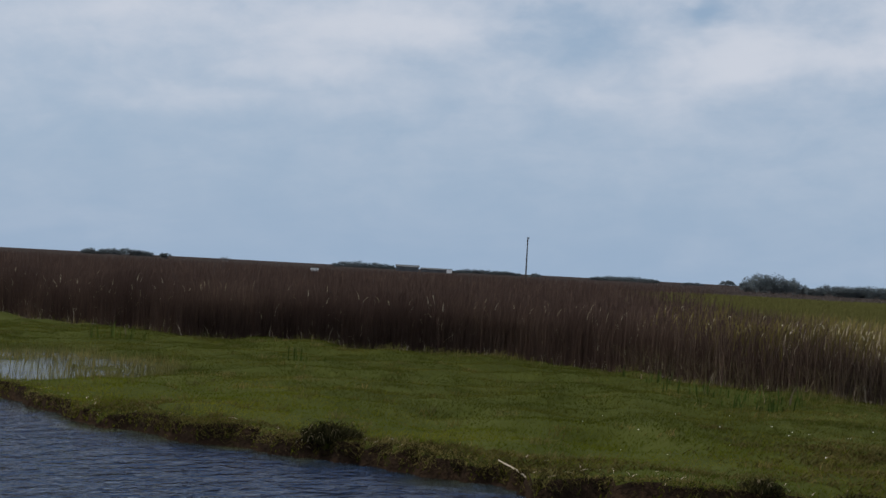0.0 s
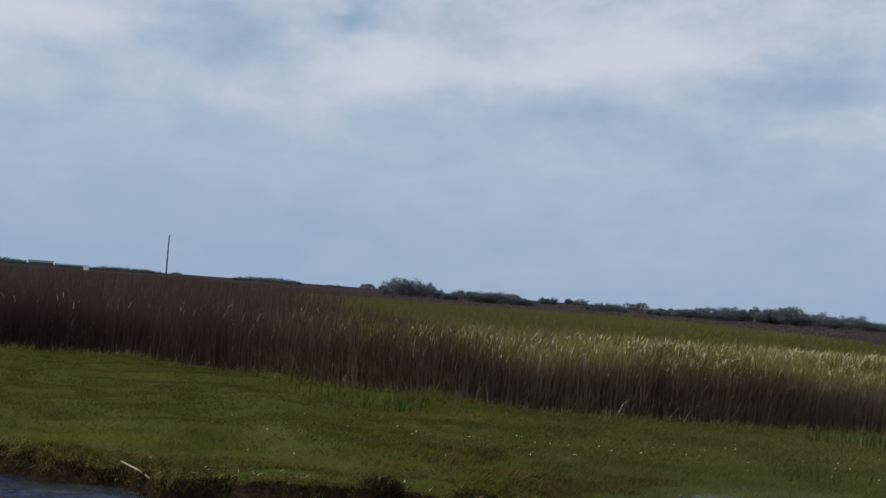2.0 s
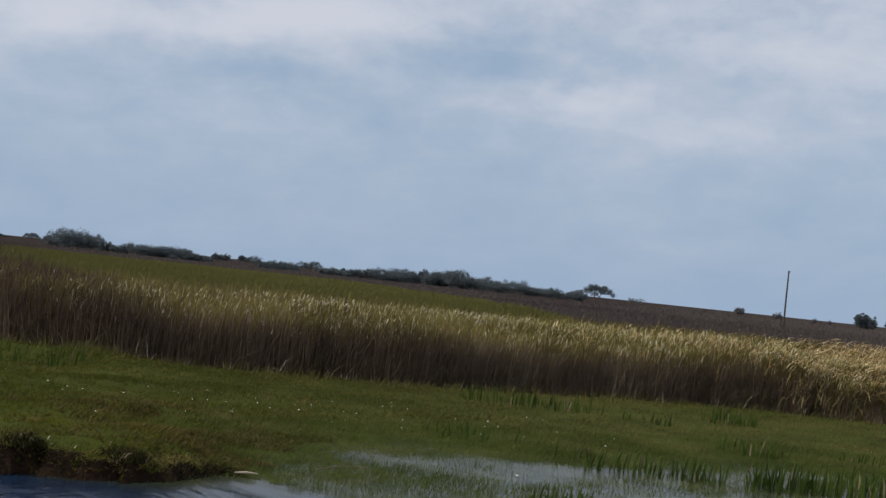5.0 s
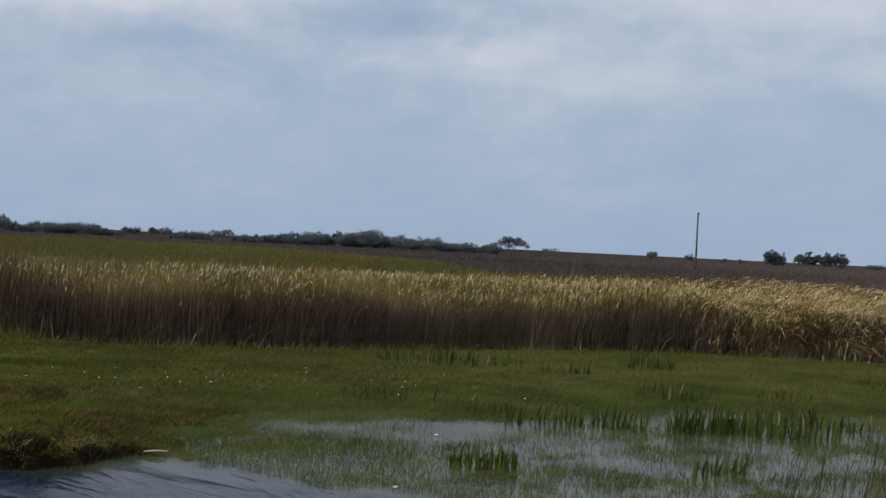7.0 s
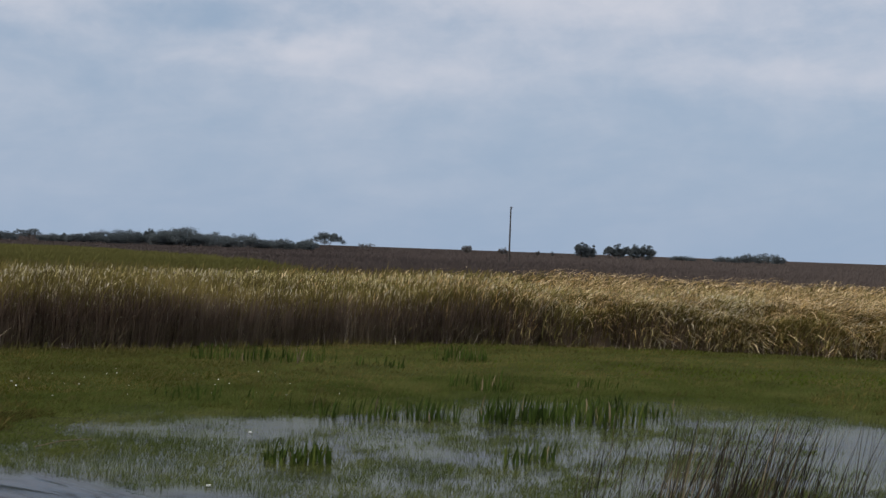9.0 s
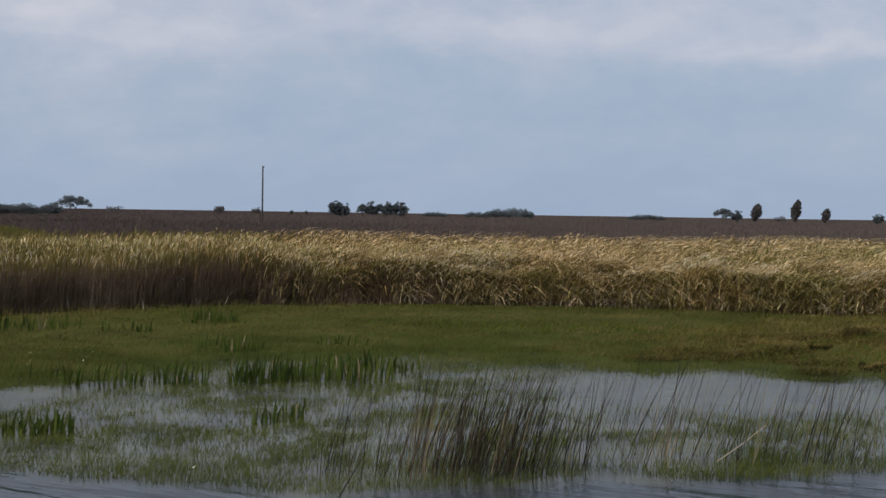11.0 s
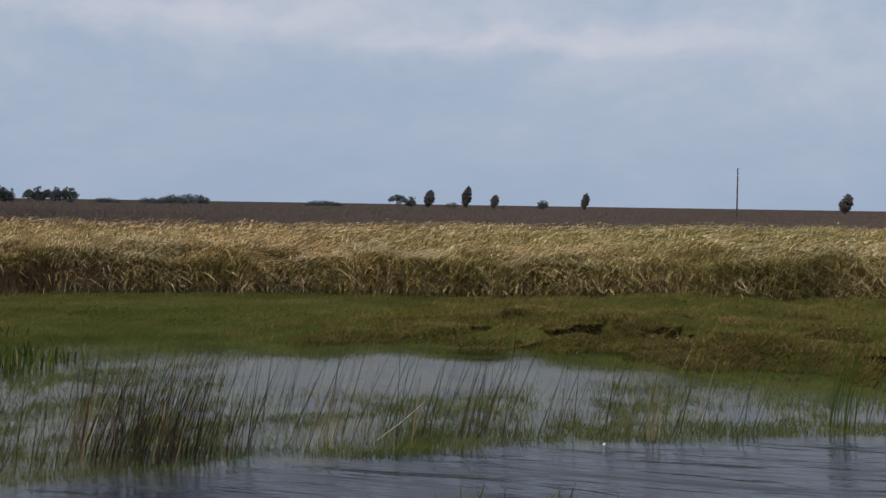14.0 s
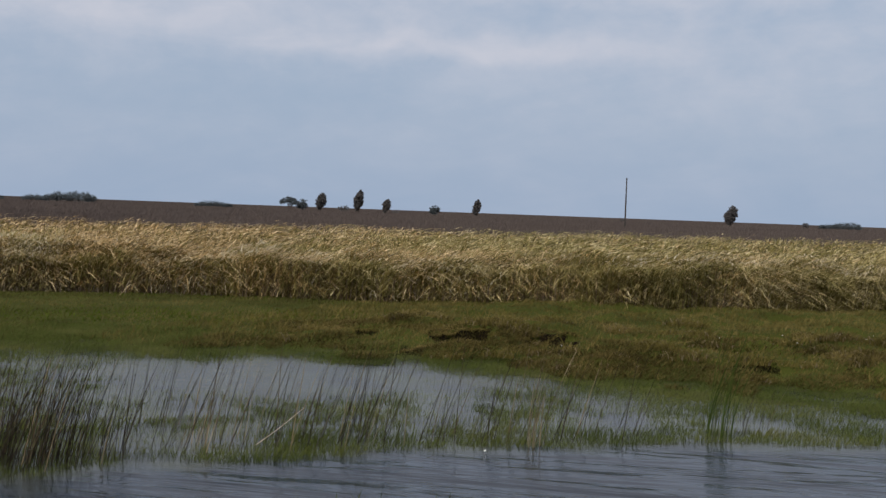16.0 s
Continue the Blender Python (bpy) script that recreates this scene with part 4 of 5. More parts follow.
# Young green reed flat and the brown marsh behind.
az = RNG.uniform(radians(7), radians(35), 110000)
r = RNG.uniform(38, 215, 110000)
lim = 205 - 65 * step(24, 31, np.degrees(az)) - 70 * step(30, 36, np.degrees(az)) + 24 * (fbm(np.degrees(az) * 0.8, r * 0.0, 95) - 0.5) + RNG.normal(0, 9, len(r))
left = 10.5 + RNG.normal(0, 1.2, len(r)) + 3.0 * (fbm(r * 0.05, r * 0, 97) - 0.5)
ok = (r < lim) & (np.degrees(az) > left)
az, r = az[ok], r[ok]
x, y = r * np.sin(az), r * np.cos(az)
m = len(x)
stuff("young_reed_flat", blades(x, y, height_at(x, y), 1.0 * RNG.uniform(0.92, 1.06, m), 0.06 + r * 0.0012, 0.35, winds(m, 0.8), 0.3, 1), M_GREENREED, "wide flat of low olive green reeds", "reeds")
az = RNG.uniform(radians(-24), radians(93), 300000)
r = 62 * np.exp(RNG.random(300000) * 3.9)
ok = r > np.where(np.degrees(az) < 34, 205 - 65 * step(24, 31, np.degrees(az)) - 60 * step(30, 34, np.degrees(az)), 66 - 6 * step(50, 44, np.degrees(az)))
az, r = az[ok], r[ok]
x, y = r * np.sin(az), r * np.cos(az)
m = len(x)
h = RNG.uniform(0.85, 1.05, m) * (0.68 + 0.35 * fbm(x * 0.03, y * 0.03, 99)) * (0.45 + 0.55 * step(30, 40, np.degrees(az)))
shade = RNG.random(m) > np.clip(step(40, 66, np.degrees(az) + 10 * (fbm(x * 0.01, y * 0.01, 98) - 0.5)) + 0.8 * step(110, 320, r) * step(33, 40, np.degrees(az)), 0, 1)
for name, pick, mat_, wide_k, label in (("dark_marsh", shade, M_DARKVEG, (0.04, 0.0013), "dark brown marsh plants reaching to the horizon"), ("brown_marsh", ~shade, M_MARSHVEG, (0.02, 0.0006), "dull greyish brown marsh plants reaching to the horizon")):
    stuff(name, blades(x[pick], y[pick], height_at(x[pick], y[pick]), h[pick], (wide_k[0] + r * wide_k[1])[pick], 0.3, winds(pick.sum(), 1.6), 0.3, 1, face=-az[pick] + RNG.normal(0, 0.45, pick.sum())), mat_, label, "reeds")


# ---------------------------------------------------------------- clumps in the margin
def clump(name, x, y, radius, n, height, width, mat, label, category, group, lean=0.2, spread=0.5, droop=0.15, stretch=1.0, turn=0.0, dome=0.0, curve=1.8, least=0.45, withered=0.04):
    """A clump of leaves standing together: one thing."""
    z = float(height_at(np.array([x]), np.array([y]))[0])
    ob = thing(name, x, y, max(z, -0.25), label, category, group)
    a, q = RNG.uniform(0, 6.283, n), radius * np.sqrt(RNG.random(n))
    px, py = q * np.cos(a) * stretch, q * np.sin(a)
    px, py = px * math.cos(turn) - py * math.sin(turn), px * math.sin(turn) + py * math.cos(turn)
    h = height * RNG.uniform(least, 1.1, n) * (1 - dome * (q / radius) ** 2) - min(z, 0)
    dry = RNG.random(n) < withered
    for name, pick, use, note in (("leaves", ~dry, mat, ""), ("dry_leaves", dry, M_DRY, "withered straw coloured leaves")):
        m = int(pick.sum())
        if m:
            hh = h[pick]
            part(name, blades(px[pick], py[pick], np.full(m, -0.02), hh, width * RNG.uniform(0.7, 1.3, m), hh * lean * RNG.uniform(0.3, 1.4, m), winds(m, spread), droop, 4, taper=0.8, curve=curve), use, ob, note)
    return ob


for x, y, r, n, h, st in [(14.3, 21.6, 0.62, 60, 0.62, 2.4), (15.8, 19.7, 0.3, 12, 0.4, 2.0), (18.2, 20.3, 0.42, 34, 0.6, 1.3), (11.7, 14.8, 0.5, 45, 0.5, 2.2),
                          (12.3, 14.0, 0.3, 18, 0.6, 1.2), (13.0, 13.4, 0.3, 20, 0.72, 1.3), (13.8, 13.2, 0.62, 95, 0.62, 1.9), (15.1, 13.4, 0.5, 40, 0.6, 1.8), (8.65, 11.95, 0.26, 40, 0.45, 1.4),
                          (10.7, 10.8, 0.16, 8, 0.5, 1.0), (11.12, 10.8, 0.14, 7, 0.5, 1.0), (10.6, 17.0, 0.5, 18, 0.38, 1.9), (15.3, 16.5, 0.4, 22, 0.6, 1.4), (17.2, 15.6, 0.4, 14, 0.45, 1.6)]:
    clump("cattail_clump", x, y, r, int(n * 2.3), h * 0.62, 0.029, M_CATTAIL, "clump of upright dark green cattail leaves in shallow water", "cattail", "cattails in the margin", 0.22, 1.4, 0.12, st, radians(-45), least=0.3, withered=0.04)

for x, y, r, n, h in [(4.9, 25.8, 0.35, 26, 0.36), (5.6, 24.4, 0.4, 28, 0.38), (6.3, 25.2, 0.4, 26, 0.38), (4.3, 27.6, 0.35, 18, 0.34), (5.1, 23.2, 0.3, 12, 0.3), (-2.7, 28.9, 0.3, 10, 0.35), (-8.0, 33.6, 0.5, 22, 0.5)]:
    clump("cattail_clump", x, y, r, n, h, 0.030, M_CATTAIL, "sparse young cattail leaves in the turf before the reeds", "cattail", "young cattails before the reeds", 0.2, 1.2, 0.1, 2.2, radians(-20), least=0.35)

for x, y, r, n, h in [(9.55, 7.8, 0.5, 170, 0.95), (10.0, 7.4, 0.42, 190, 1.0), (10.5, 7.15, 0.36, 150, 0.98), (10.8, 8.3, 0.35, 80, 0.9), (11.5, 6.7, 0.4, 34, 0.9), (12.0, 6.2, 0.5, 80, 1.08),
                      (12.5, 5.5, 0.4, 70, 1.08), (13.0, 5.0, 0.4, 46, 1.1), (13.5, 4.1, 0.35, 50, 1.1), (14.2, 3.4, 0.4, 30, 1.0), (12.2, 7.6, 0.5, 36, 0.95), (13.4, 6.2, 0.5, 30, 0.95), (15.9, 2.0, 0.4, 12, 0.6)]:
    clump("sedge_clump", x, y, r, int(n * 0.62), h * 1.08, 0.0076, M_SEDGE, "tuft of thin grey brown sedge leaning in the wind", "sedge", "sedges in the margin", 0.34, 0.38, 0.02, 1.6, radians(-40), curve=1.1, least=0.45, withered=0.14)
clump("tall_grass_tuft", 15.1, 2.2, 0.14, 30, 1.5, 0.009, M_CATTAIL, "tall slender green grass tuft standing in water", "grass tuft", "", 0.3, 0.3, 0.1)
clump("pale_grass_tuft", 13.5, 3.75, 0.14, 9, 1.1, 0.008, M_DRY, "tall pale straw coloured grass tuft", "grass tuft", "", 0.2, 0.35, 0.05)
for x, y, n, w in [(8.62, 3.11, 12, 0.05), (8.38, 3.64, 5, 0.04), (8.7, 2.88, 7, 0.05), (8.8, 2.6, 6, 0.05), (8.5, 3.37, 5, 0.04)]:
    clump("near_cattail", x, y, 0.17, n, 0.20, w, M_CATTAIL, "broad green cattail leaves rising from open water", "cattail", "cattails in the channel", 0.15, 1.5, 0.05, withered=0.0)

clump("bank_shrub", -1.2, 16.15, 0.36, 620, 0.46, 0.016, M_DARKTUFT, "dark bushy tuft overhanging the eroded bank", "shrub", "", 0.6, 2.5, 0.9, dome=0.6)
for x, y, r, n in [(3.30, 13.55, 0.22, 300), (4.24, 13.35, 0.28, 380)]:
    clump("bank_shrub", x, y, r, n, 0.3, 0.014, M_DARKTUFT, "dark matted tuft overhanging the eroded bank", "shrub", "", 0.6, 2.5, 0.9, dome=0.6)


for x, y, r, n in [(4.87, 17.51, 0.17, 190), (5.32, 17.08, 0.2, 230), (6.38, 17.04, 0.09, 90), (6.65, 15.71, 0.14, 160), (5.85, 14.2, 0.16, 180), (4.12, 17.75, 0.13, 130), (3.95, 19.12, 0.12, 110)]:
    clump("grass_tussock", x, y, 1.35 * r, n, 0.15, 0.015, M_BROWNTURF, "low dark tussock of matted grass on the turf", "tussock", "tussocks on the turf", 0.7, 2.5, 0.7, 1.8, dome=0.5, withered=0.0)


spots = np.random.default_rng(23)
for k in range(84):
    x, y = spots.uniform(19.3, 25.5), spots.uniform(-0.5, 10.2)
    if from_inner(np.array([x]), np.array([y]))[0] < 0.5:
        continue
    r = spots.uniform(0.13, 0.36)
    clump("grass_tussock", x, y, r, int(900 * r), spots.uniform(0.16, 0.36), 0.015, M_TUSSOCK if k % 3 else M_BROWNTURF, "rounded yellowish grass tussock on the uneven bank", "tussock", "tussocks on the uneven bank", 0.7, 2.0, 0.8, 1.4, radians(-70), dome=0.6, withered=0.1)
for hx, hy, wide, deep in SCARPS:
    n = int(700 * wide)
    u = spots.uniform(-1.0, 1.0, n) * wide
    bx, by = hx + 0.34 * u + 0.94 * (0.10 - 0.25 * (u / wide) ** 2), hy - 0.94 * u + 0.34 * (0.10 - 0.25 * (u / wide) ** 2)
    h = spots.uniform(0.05, 0.14, n)
    # Short dark blades added over the face in place of the overhang's shade
    q = int(1500 * wide)
    u, back = spots.uniform(-0.85, 0.85, q) * wide, spots.uniform(-0.20, 0.06, q)
    mx, my = hx + 0.34 * u + 0.94 * (back - 0.25 * (u / wide) ** 2), hy - 0.94 * u + 0.34 * (back - 0.25 * (u / wide) ** 2)
    stuff("scarp_shade_blades", blades(mx, my, height_at(mx, my) - 0.01, spots.uniform(0.02, 0.09, q), 0.018, 0.05, spots.uniform(0, 6.28, q), 0.6, 2), M_DARKTUFT, "dark blades that stand in for overhang shade on a small scarp", "roots")
    stuff("scarp_grass", blades(bx, by, height_at(bx, by) - 0.01, h, 0.014, h * 1.3, np.radians(200) + spots.normal(0, 0.9, n), 1.2, 3), M_TUSSOCK, "long grass hanging over a small broken scarp", "grass")


def rod(name, points, radii, mat, label, category):
    return tagged(part(name, tube(points, radii, 6), mat), label, category)


rod("driftwood_stick", [(0.72, 14.72, 0.27), (0.90, 14.5, 0.21), (1.1, 14.25, 0.10)], [0.008, 0.011, 0.008], M_PALE, "bleached stick lying on the edge of the bank", "stick")
rod("driftwood_log", [(5.5, 13.50, 0.05), (5.62, 13.45, 0.06), (5.74, 13.44, 0.05)], [0.008, 0.014, 0.008], M_PALE, "short pale piece of driftwood at the waterline", "driftwood")
rod("twig", [(6.55, 13.78, 0.06), (6.9, 13.92, 0.08), (7.3, 13.99, 0.07)], [0.005, 0.007, 0.004], M_DRY, "thin straw coloured twig lying on wet grass", "twig")
rod("bent_straw", [(11.95, 6.02, 0.02), (12.1, 5.85, 0.18), (12.3, 5.7, 0.36)], [0.004, 0.004, 0.003], M_PALE, "bent pale straw leaning over the water", "straw")
rod("lone_stem", [(7.55, 6.8, -0.1), (7.6, 6.72, 0.25), (7.72, 6.6, 0.55)], [0.008, 0.006, 0.003], M_SEDGE, "single dark stem rising from the channel", "stem")

# White flowers.
x, y = np.concatenate([RNG.normal(8.8, 1.5, 26), RNG.uniform(2, 9, 22), RNG.uniform(9, 13, 8), RNG.uniform(20, 25, 8)]), np.concatenate([RNG.normal(18.8, 0.9, 26), RNG.uniform(15, 21, 22), RNG.uniform(15, 19, 8), RNG.uniform(0, 6, 8)])
parts = []
for px, py, pz in zip(x, y, height_at(x, y)):
    s = RNG.uniform(0.005, 0.0115)
    v = [(px, py, pz + 0.115)] + [(px + s * math.cos(k * 1.0472), py + s * math.sin(k * 1.0472), pz + 0.11 + 0.5 * s * math.sin(k * 1.3)) for k in range(6)]
    parts.append((np.array(v), [3] * 6, sum(([0, 1 + k, 1 + (k + 1) % 6] for k in range(6)), [])))
stuff("white_flowers", joined(parts), M_PETAL, "small white flowers scattered over the meadow", "flowers")


# White scraps caught in the margin.
def scrap(x, y, size, turn):
    z = max(float(height_at(np.array([x]), np.array([y]))[0]), 0.0) + 0.012
    q = [Vector((math.cos(k * 1.05 + turn) * size * (1 + 0.35 * math.sin(5 * k + turn)), 0.6 * math.sin(k * 1.05 + turn) * size, 0.25 * size * math.sin(3.1 * k + turn))) for k in range(6)]
    v = [(x + p.x, y + p.y, z + p.z + lift) for lift in (0.012, 0.0) for p in q]
    sides = sum(([k, k + 6, (k + 1) % 6 + 6, (k + 1) % 6] for k in range(6)), [])
    tagged(part("white_scrap", (np.array(v), [6, 6] + [4] * 6, [0, 1, 2, 3, 4, 5, 11, 10, 9, 8, 7, 6] + sides), M_PETAL), "small crumpled white scrap lying in the wet margin", "litter", "white scraps in the margin")


for x, y, size, turn in [(7.1, 11.15, 0.026, 0.3), (9.35, 14.0, 0.024, 1.4), (12.9, 4.05, 0.018, 2.1), (8.45, 9.3, 0.018, 0.8), (24.3, 8.5, 0.045, 1.0)]:
    scrap(x, y, size, turn)


# ---------------------------------------------------------------- poles and far buildings
def utility_pole(az, d, top):
    a = radians(az)
    x, y = d * math.sin(a), d * math.cos(a)
    ob = thing("utility_pole", x, y, 0.0, "weathered wooden utility pole standing in the brown marsh", "utility pole", "utility poles across the marsh")
    part("shaft", tube([(0, 0, -0.1), (0, 0, top * 0.5), (0.02, 0, top)], [0.17, 0.15, 0.12], 10), M_WOOD, ob)
    part("insulator", tube([(0.12, 0, top - 0.4), (0.3, 0, top - 0.34), (0.3, 0, top - 0.02)], [0.05, 0.05, 0.09], 6), M_STEEL, ob, "small metal insulator bracket")


utility_pole(3.55, 290, EYE + 290 * math.tan(radians(1.55)))
utility_pole(43.13, 250, EYE + 250 * math.tan(radians(1.87)))
utility_pole(76.5, 280, EYE + 280 * math.tan(radians(1.66)))


def far_place(az, d):
    a = radians(az)
    return d * math.sin(a), d * math.cos(a)


def shed(az, d, wide, high, depth, label):
    x, y = far_place(az, d)
    ob = thing("farm_shed", x, y, 0, label, "shed", "far farm sheds")
    ob.rotation_euler[2] = -radians(az)
    part("walls", box(-wide / 2, wide / 2, 0, depth, 0, high * 0.72), M_SHED, ob)
    e = 0.4
    v = [(-wide / 2 - e, -e, high * 0.72), (wide / 2 + e, -e, high * 0.72), (wide / 2 + e, depth + e, high * 0.72), (-wide / 2 - e, depth + e, high * 0.72), (-wide / 2 - e, depth / 2, high), (wide / 2 + e, depth / 2, high)]
    part("roof", (np.array(v), [4, 4, 3, 3, 4], [0, 1, 5, 4, 2, 3, 4, 5, 1, 2, 5, 3, 0, 4, 3, 2, 1, 0]), M_ROOF, ob)
    for k in (-0.25, 0.25):
        part("door", box(wide * k - 1.6, wide * k + 1.6, -0.06, -0.01, 0, high * 0.55), M_ROOF, ob)


shed(-1.46, 800, 13.5, 4.0, 9, "long grey farm shed far off beyond the reeds")
shed(-0.35, 800, 15.0, 2.9, 9, "low grey farm shed far off beyond the reeds")
x, y = far_place(0.32, 780)
white = thing("white_hut", x, y, 0, "small white painted hut beside the farm sheds", "hut")
part("walls", box(-1.5, 1.5, 0, 3, 0, 2.6), M_WHITE, white)
part("roof", box(-1.7, 1.7, -0.2, 3.2, 2.6, 2.8), M_ROOF, white)
x, y = far_place(-5.36, 230)
hut = thing("white_hut", x, y, 0, "small white hut on a dark plinth among far reeds", "hut")
part("plinth", box(-0.60, 0.60, -0.48, 0.48, -0.05, 0.92), M_WOOD, hut, "dark timber plinth")
part("wall", box(-0.64, 0.64, -0.5, 0.5, 0.92, 1.46), M_WHITE, hut)
part("roof", box(-0.68, 0.68, -0.58, 0.58, 1.46, 1.51), M_WOOD, hut)


# ---------------------------------------------------------------- trees
def leaf_cloud(centres, radii, per, size):
    """Small leaves in uneven clumps."""
    n = len(centres) * per
    c = np.repeat(np.asarray(centres), per, 0)
    r = np.repeat(np.asarray(radii), per)[:, None]
    v = RNG.normal(0, 1, (n, 3))
    v /= np.linalg.norm(v, axis=1, keepdims=True)
    q = c + v * r * RNG.random((n, 1)) ** 0.45 * np.array([1, 1, 0.8])
    a, b = RNG.normal(0, 1, (n, 3)), RNG.normal(0, 1, (n, 3))
    a /= np.linalg.norm(a, axis=1, keepdims=True)
    b -= (a * b).sum(1, keepdims=True) * a
    b /= np.linalg.norm(b, axis=1, keepdims=True)
    s = size * RNG.uniform(0.6, 1.4, (n, 1))
    verts = np.stack([q - a * s, q - b * s * 0.5, q + a * s, q + b * s * 0.5], 1).reshape(-1, 3)
    return verts, np.full(n, 4), np.arange(4 * n)


def crown_points(shape, wide, high, count):
    """Clump centres of a crown: round, umbrella or leaning plume."""
    pts, rad = [], []
    lobes = [(0, 0, 0.56, 0.80), (0, 0, 0.34, 0.70)] + [(sx * RNG.uniform(0.10, 0.30), RNG.uniform(-0.2, 0.2), RNG.uniform(0.30, 0.58), RNG.uniform(0.36, 0.56)) for sx in (-1, -1, 1, 1)]
    while len(pts) < count:
        u, v, w = RNG.uniform(-1, 1, 3)
        if u * u + v * v + w * w > 1:
            continue
        if shape == "umbrella":
            x, y = u * wide * 0.60, v * wide * 0.60
            z = high * (0.82 + 0.14 * w - 0.40 * (u * u + v * v) ** 1.3)
            r = high * 0.14
        elif shape == "plume":
            t = (w + 1) / 2
            fat = math.sin(math.pi * (0.10 + 0.82 * t)) ** 0.6
            x, y = u * wide * 0.40 * fat + wide * 0.30 * (t - 0.45), v * wide * 0.40 * fat
            z = high * (0.10 + 0.84 * t)
            r = wide * 0.11
        elif shape == "full":
            x, y, z, r = u * wide * 0.47, v * wide * 0.47, high * (0.50 + 0.38 * w), min(high, wide) * 0.17
        elif shape == "bush":
            lobe = lobes[int(RNG.integers(1, len(lobes)))]
            x, y, z, r = wide * (lobe[0] + 0.55 * lobe[3] * u), wide * (lobe[1] + 0.5 * lobe[3] * v), high * (0.8 * lobe[2] + 0.12 + 0.6 * lobe[3] * w), high * 0.09
        else:
            lobe = lobes[int(RNG.integers(len(lobes)))]
            x, y, z = wide * (1.15 * lobe[0] + 0.62 * lobe[3] * u), wide * (lobe[1] + 0.6 * lobe[3] * v), high * (lobe[2] + 0.5 * lobe[3] * w)
            r = min(high, wide) * 0.12
        pts.append((x, y, z))
        rad.append(r * RNG.uniform(0.6, 1.25))
    return pts, rad


def tree(name, az, d, wide_deg, top_deg, shape, mat, label, category="tree", group=""):
    x, y = far_place(az, d)
    wide, high = d * math.tan(radians(wide_deg)) * 1.02, EYE + d * math.tan(radians(top_deg + 0.03))
    ob = thing(name, x, y, 0.0, label, category, group)
    ob.rotation_euler[2] = -radians(az)
    pts, rad = crown_points(shape, wide, high, 90 if shape == "umbrella" else 150)
    legs = [((0, 0), 1.0)] if shape != "umbrella" else [((-wide * 0.08, 0), 0.7), ((wide * 0.1, 0.1), 0.7)]
    limbs = []
    for (lx, ly), k in legs:
        limbs.append(tube([(lx * 0.4, ly, -0.1), (lx, ly, high * 0.3), (lx * 1.8, ly, high * 0.62)], [0.035 * high * k, 0.026 * high * k, 0.014 * high * k], 6))
        for q in pts[:5]:
            limbs.append(tube([(lx, ly, high * 0.28), (lx + (q[0] - lx) * 0.5, q[1] * 0.5, high * 0.28 + (q[2] - high * 0.28) * 0.6), q], [0.014 * high, 0.010 * high, 0.004 * high], 5))
    part("trunk", joined([(np.asarray(v), c, i) for v, c, i in limbs]), M_BARK, ob)
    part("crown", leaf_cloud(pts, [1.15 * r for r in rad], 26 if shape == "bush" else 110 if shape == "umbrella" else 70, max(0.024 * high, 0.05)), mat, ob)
    return ob


def wood(az, d, wide_deg, top_deg, label, uneven=0.6, thin=1.0):
    """A far belt of trees: one mass that nobody could count."""
    x0, y0 = far_place(az, d)
    wide, high = d * math.tan(radians(wide_deg)), (EYE + d * math.tan(radians(top_deg))) * 1.08
    n = max(8, int(wide / (high * 0.32)))
    pts, rad, trunks = [], [], []
    for k in range(n):
        if thin < 0.6 and RNG.random() < 0.3:
            continue
        u = (k + RNG.uniform(0.2, 0.8)) / n - 0.5
        end = 1 - 0.45 * abs(2 * u) ** 3
        hh, px, py = high * end * RNG.uniform(1 - 0.5 * uneven, 1.12), u * wide, RNG.uniform(-1, 1) * high
        a, b = crown_points("full", hh * 1.15, hh, 26)
        pts += [(px + q[0], py + q[1], max(q[2] - 0.02 * hh, 0.1 * hh)) for q in a]
        rad += [r * 1.3 for r in b]
        trunks.append(tube([(px, py, -0.1), (px, py, hh * 0.6)], [0.03 * hh, 0.015 * hh], 5))
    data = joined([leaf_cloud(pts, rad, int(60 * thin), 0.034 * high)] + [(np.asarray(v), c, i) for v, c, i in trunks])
    ob = stuff("far_wood", data, M_HAZELEAF, label, "trees")
    ob.location, ob.rotation_euler = (x0, y0, 0), (0, 0, -radians(az))


BELT = "far belt of trees on the horizon, distance haze in their colour"
for a, w, t in [(-14.65, 0.5, 0.07), (-13.2, 2.3, 0.11), (-3.3, 2.6, 0.09), (1.9, 2.9, 0.02), (7.7, 2.8, 0.06), (10.5, 0.9, -0.05)]:
    wood(a, 1100, w, t + 0.07, BELT, 0.5, 0.8)
for a, w, t, uneven in [(13.75, 2.5, 0.40, 0.15), (16.3, 2.3, 0.13, 0.3), (17.6, 2.0, 0.14, 0.3), (18.6, 1.2, -0.05, 0.4), (22.0, 1.7, 0.03, 0.4), (24.3, 1.3, -0.02, 0.4), (26.0, 2.2, 0.15, 0.4),
                        (27.2, 1.5, 0.24, 0.4), (28.6, 0.8, 0.28, 0.3), (29.35, 1.2, 0.42, 0.15), (30.6, 1.5, 0.28, 0.3), (32.0, 1.9, 0.22, 0.3), (33.3, 1.6, 0.08, 0.4), (34.6, 0.6, 0.12, 0.4)]:
    wood(a, 440, w, t + 0.06, BELT, 0.7 * uneven, 0.999)
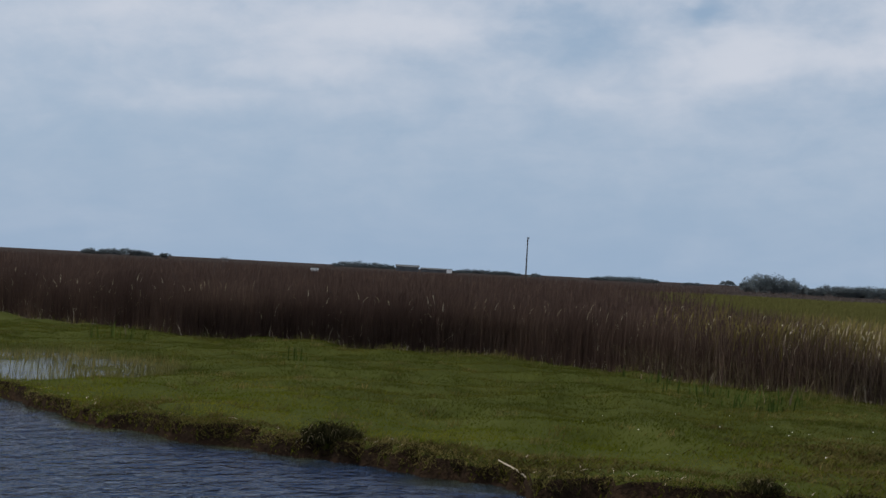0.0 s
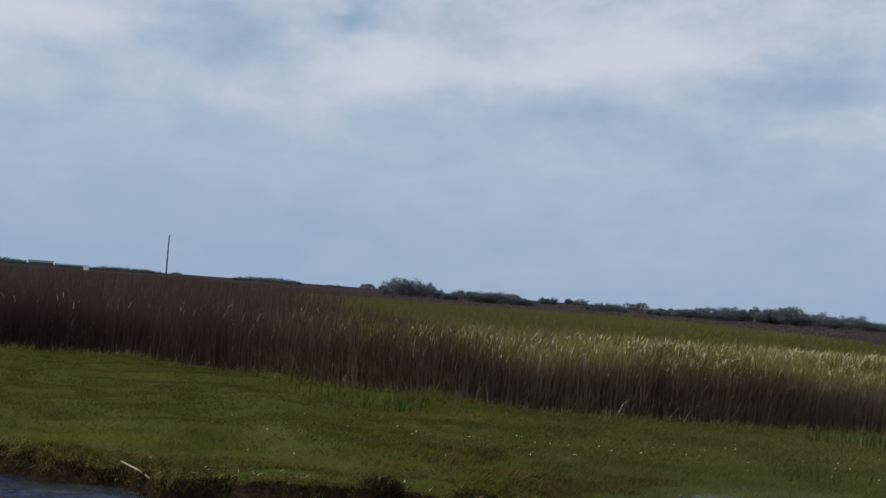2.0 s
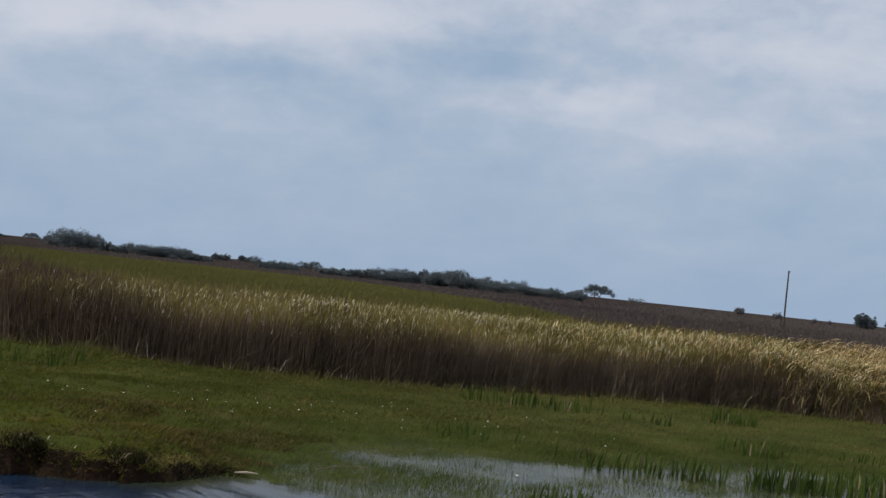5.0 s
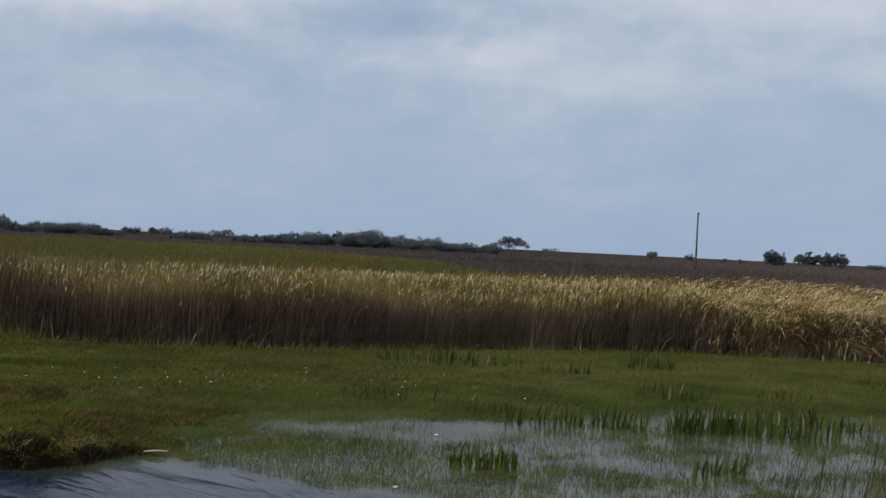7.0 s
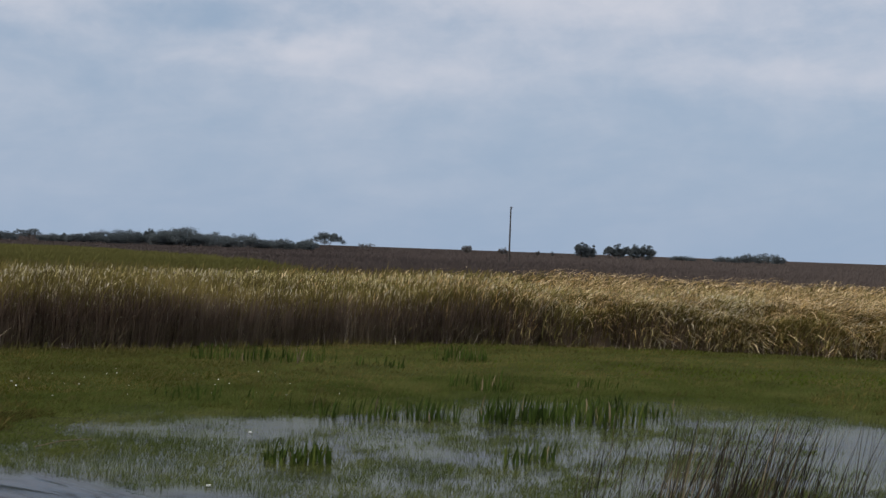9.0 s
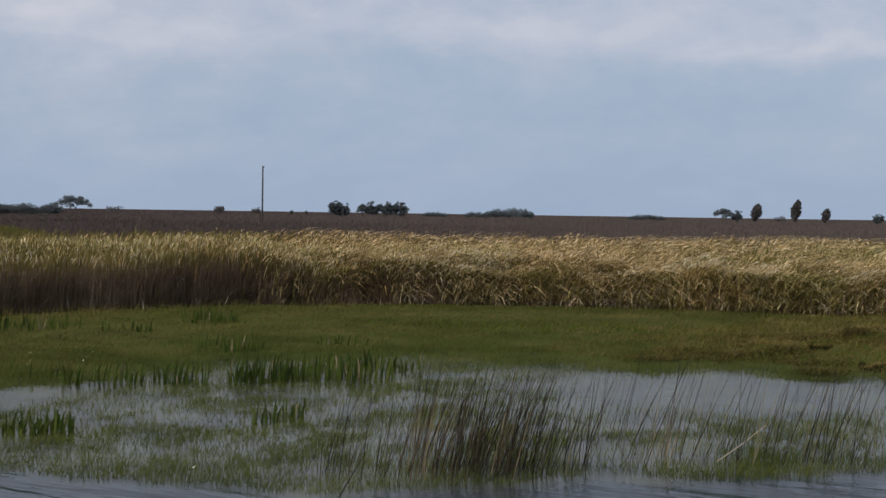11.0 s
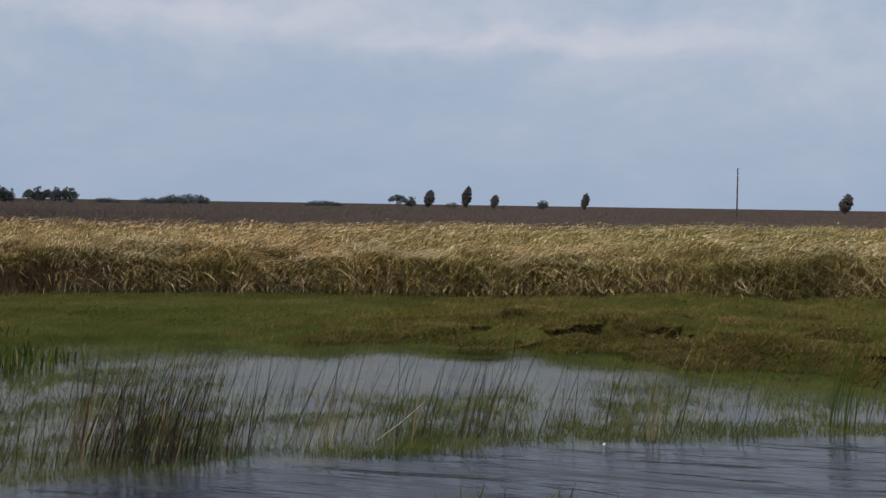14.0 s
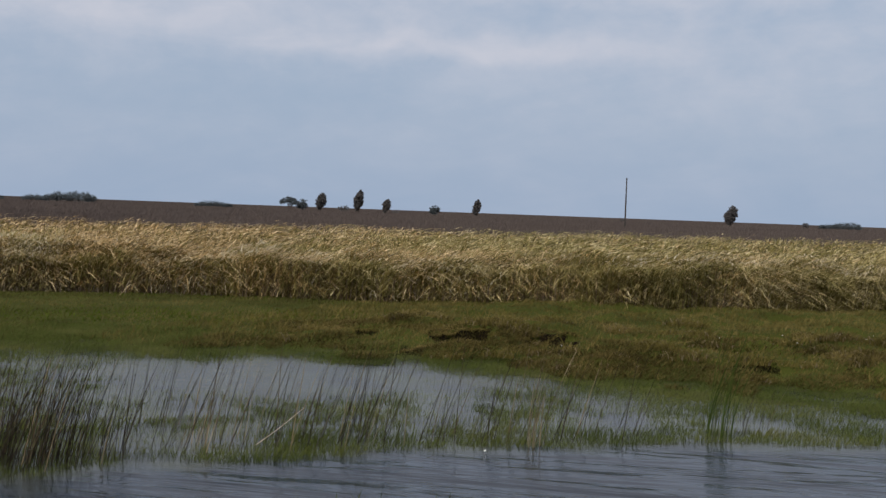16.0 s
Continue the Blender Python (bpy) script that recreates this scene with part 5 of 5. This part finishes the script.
for a, w, t in [(50.3, 1.0, 0.05), (52.0, 0.9, 0.09), (53.4, 2.1, 0.25), (59.2, 1.5, 0.06), (84.6, 0.6, 0.04), (85.4, 1.1, 0.12)]:
    wood(a, 700, w, t + 0.02, BELT, 0.3, 0.7)
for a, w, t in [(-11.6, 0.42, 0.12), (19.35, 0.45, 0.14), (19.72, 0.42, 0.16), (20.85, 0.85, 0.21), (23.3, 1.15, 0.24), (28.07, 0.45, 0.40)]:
    tree("tree", a, 750, w, t, "round", M_HAZELEAF, "dark rounded tree standing on the far field edge", "tree", "far field trees")
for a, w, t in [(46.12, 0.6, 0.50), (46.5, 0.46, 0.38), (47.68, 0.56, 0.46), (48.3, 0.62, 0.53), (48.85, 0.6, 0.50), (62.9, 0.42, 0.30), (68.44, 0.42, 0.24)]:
    tree("tree", a, 650, w, t, "round", M_HAZELEAF, "dark leafy tree beyond the brown marsh", "tree", "trees beyond the marsh")
for a, w, t, d in [(11.9, 0.64, 0.13, 700), (20.4, 0.25, 0.13, 700), (35.4, 1.2, 0.47, 650), (47.26, 0.33, 0.31, 650), (62.35, 0.7, 0.34, 650), (3.95, 0.5, 0.02, 600), (24.68, 0.22, 0.04, 600)]:
    tree("umbrella_tree", a, d, w, t, "umbrella", M_HAZELEAF, "flat crowned umbrella tree on the horizon", "tree", "umbrella trees")
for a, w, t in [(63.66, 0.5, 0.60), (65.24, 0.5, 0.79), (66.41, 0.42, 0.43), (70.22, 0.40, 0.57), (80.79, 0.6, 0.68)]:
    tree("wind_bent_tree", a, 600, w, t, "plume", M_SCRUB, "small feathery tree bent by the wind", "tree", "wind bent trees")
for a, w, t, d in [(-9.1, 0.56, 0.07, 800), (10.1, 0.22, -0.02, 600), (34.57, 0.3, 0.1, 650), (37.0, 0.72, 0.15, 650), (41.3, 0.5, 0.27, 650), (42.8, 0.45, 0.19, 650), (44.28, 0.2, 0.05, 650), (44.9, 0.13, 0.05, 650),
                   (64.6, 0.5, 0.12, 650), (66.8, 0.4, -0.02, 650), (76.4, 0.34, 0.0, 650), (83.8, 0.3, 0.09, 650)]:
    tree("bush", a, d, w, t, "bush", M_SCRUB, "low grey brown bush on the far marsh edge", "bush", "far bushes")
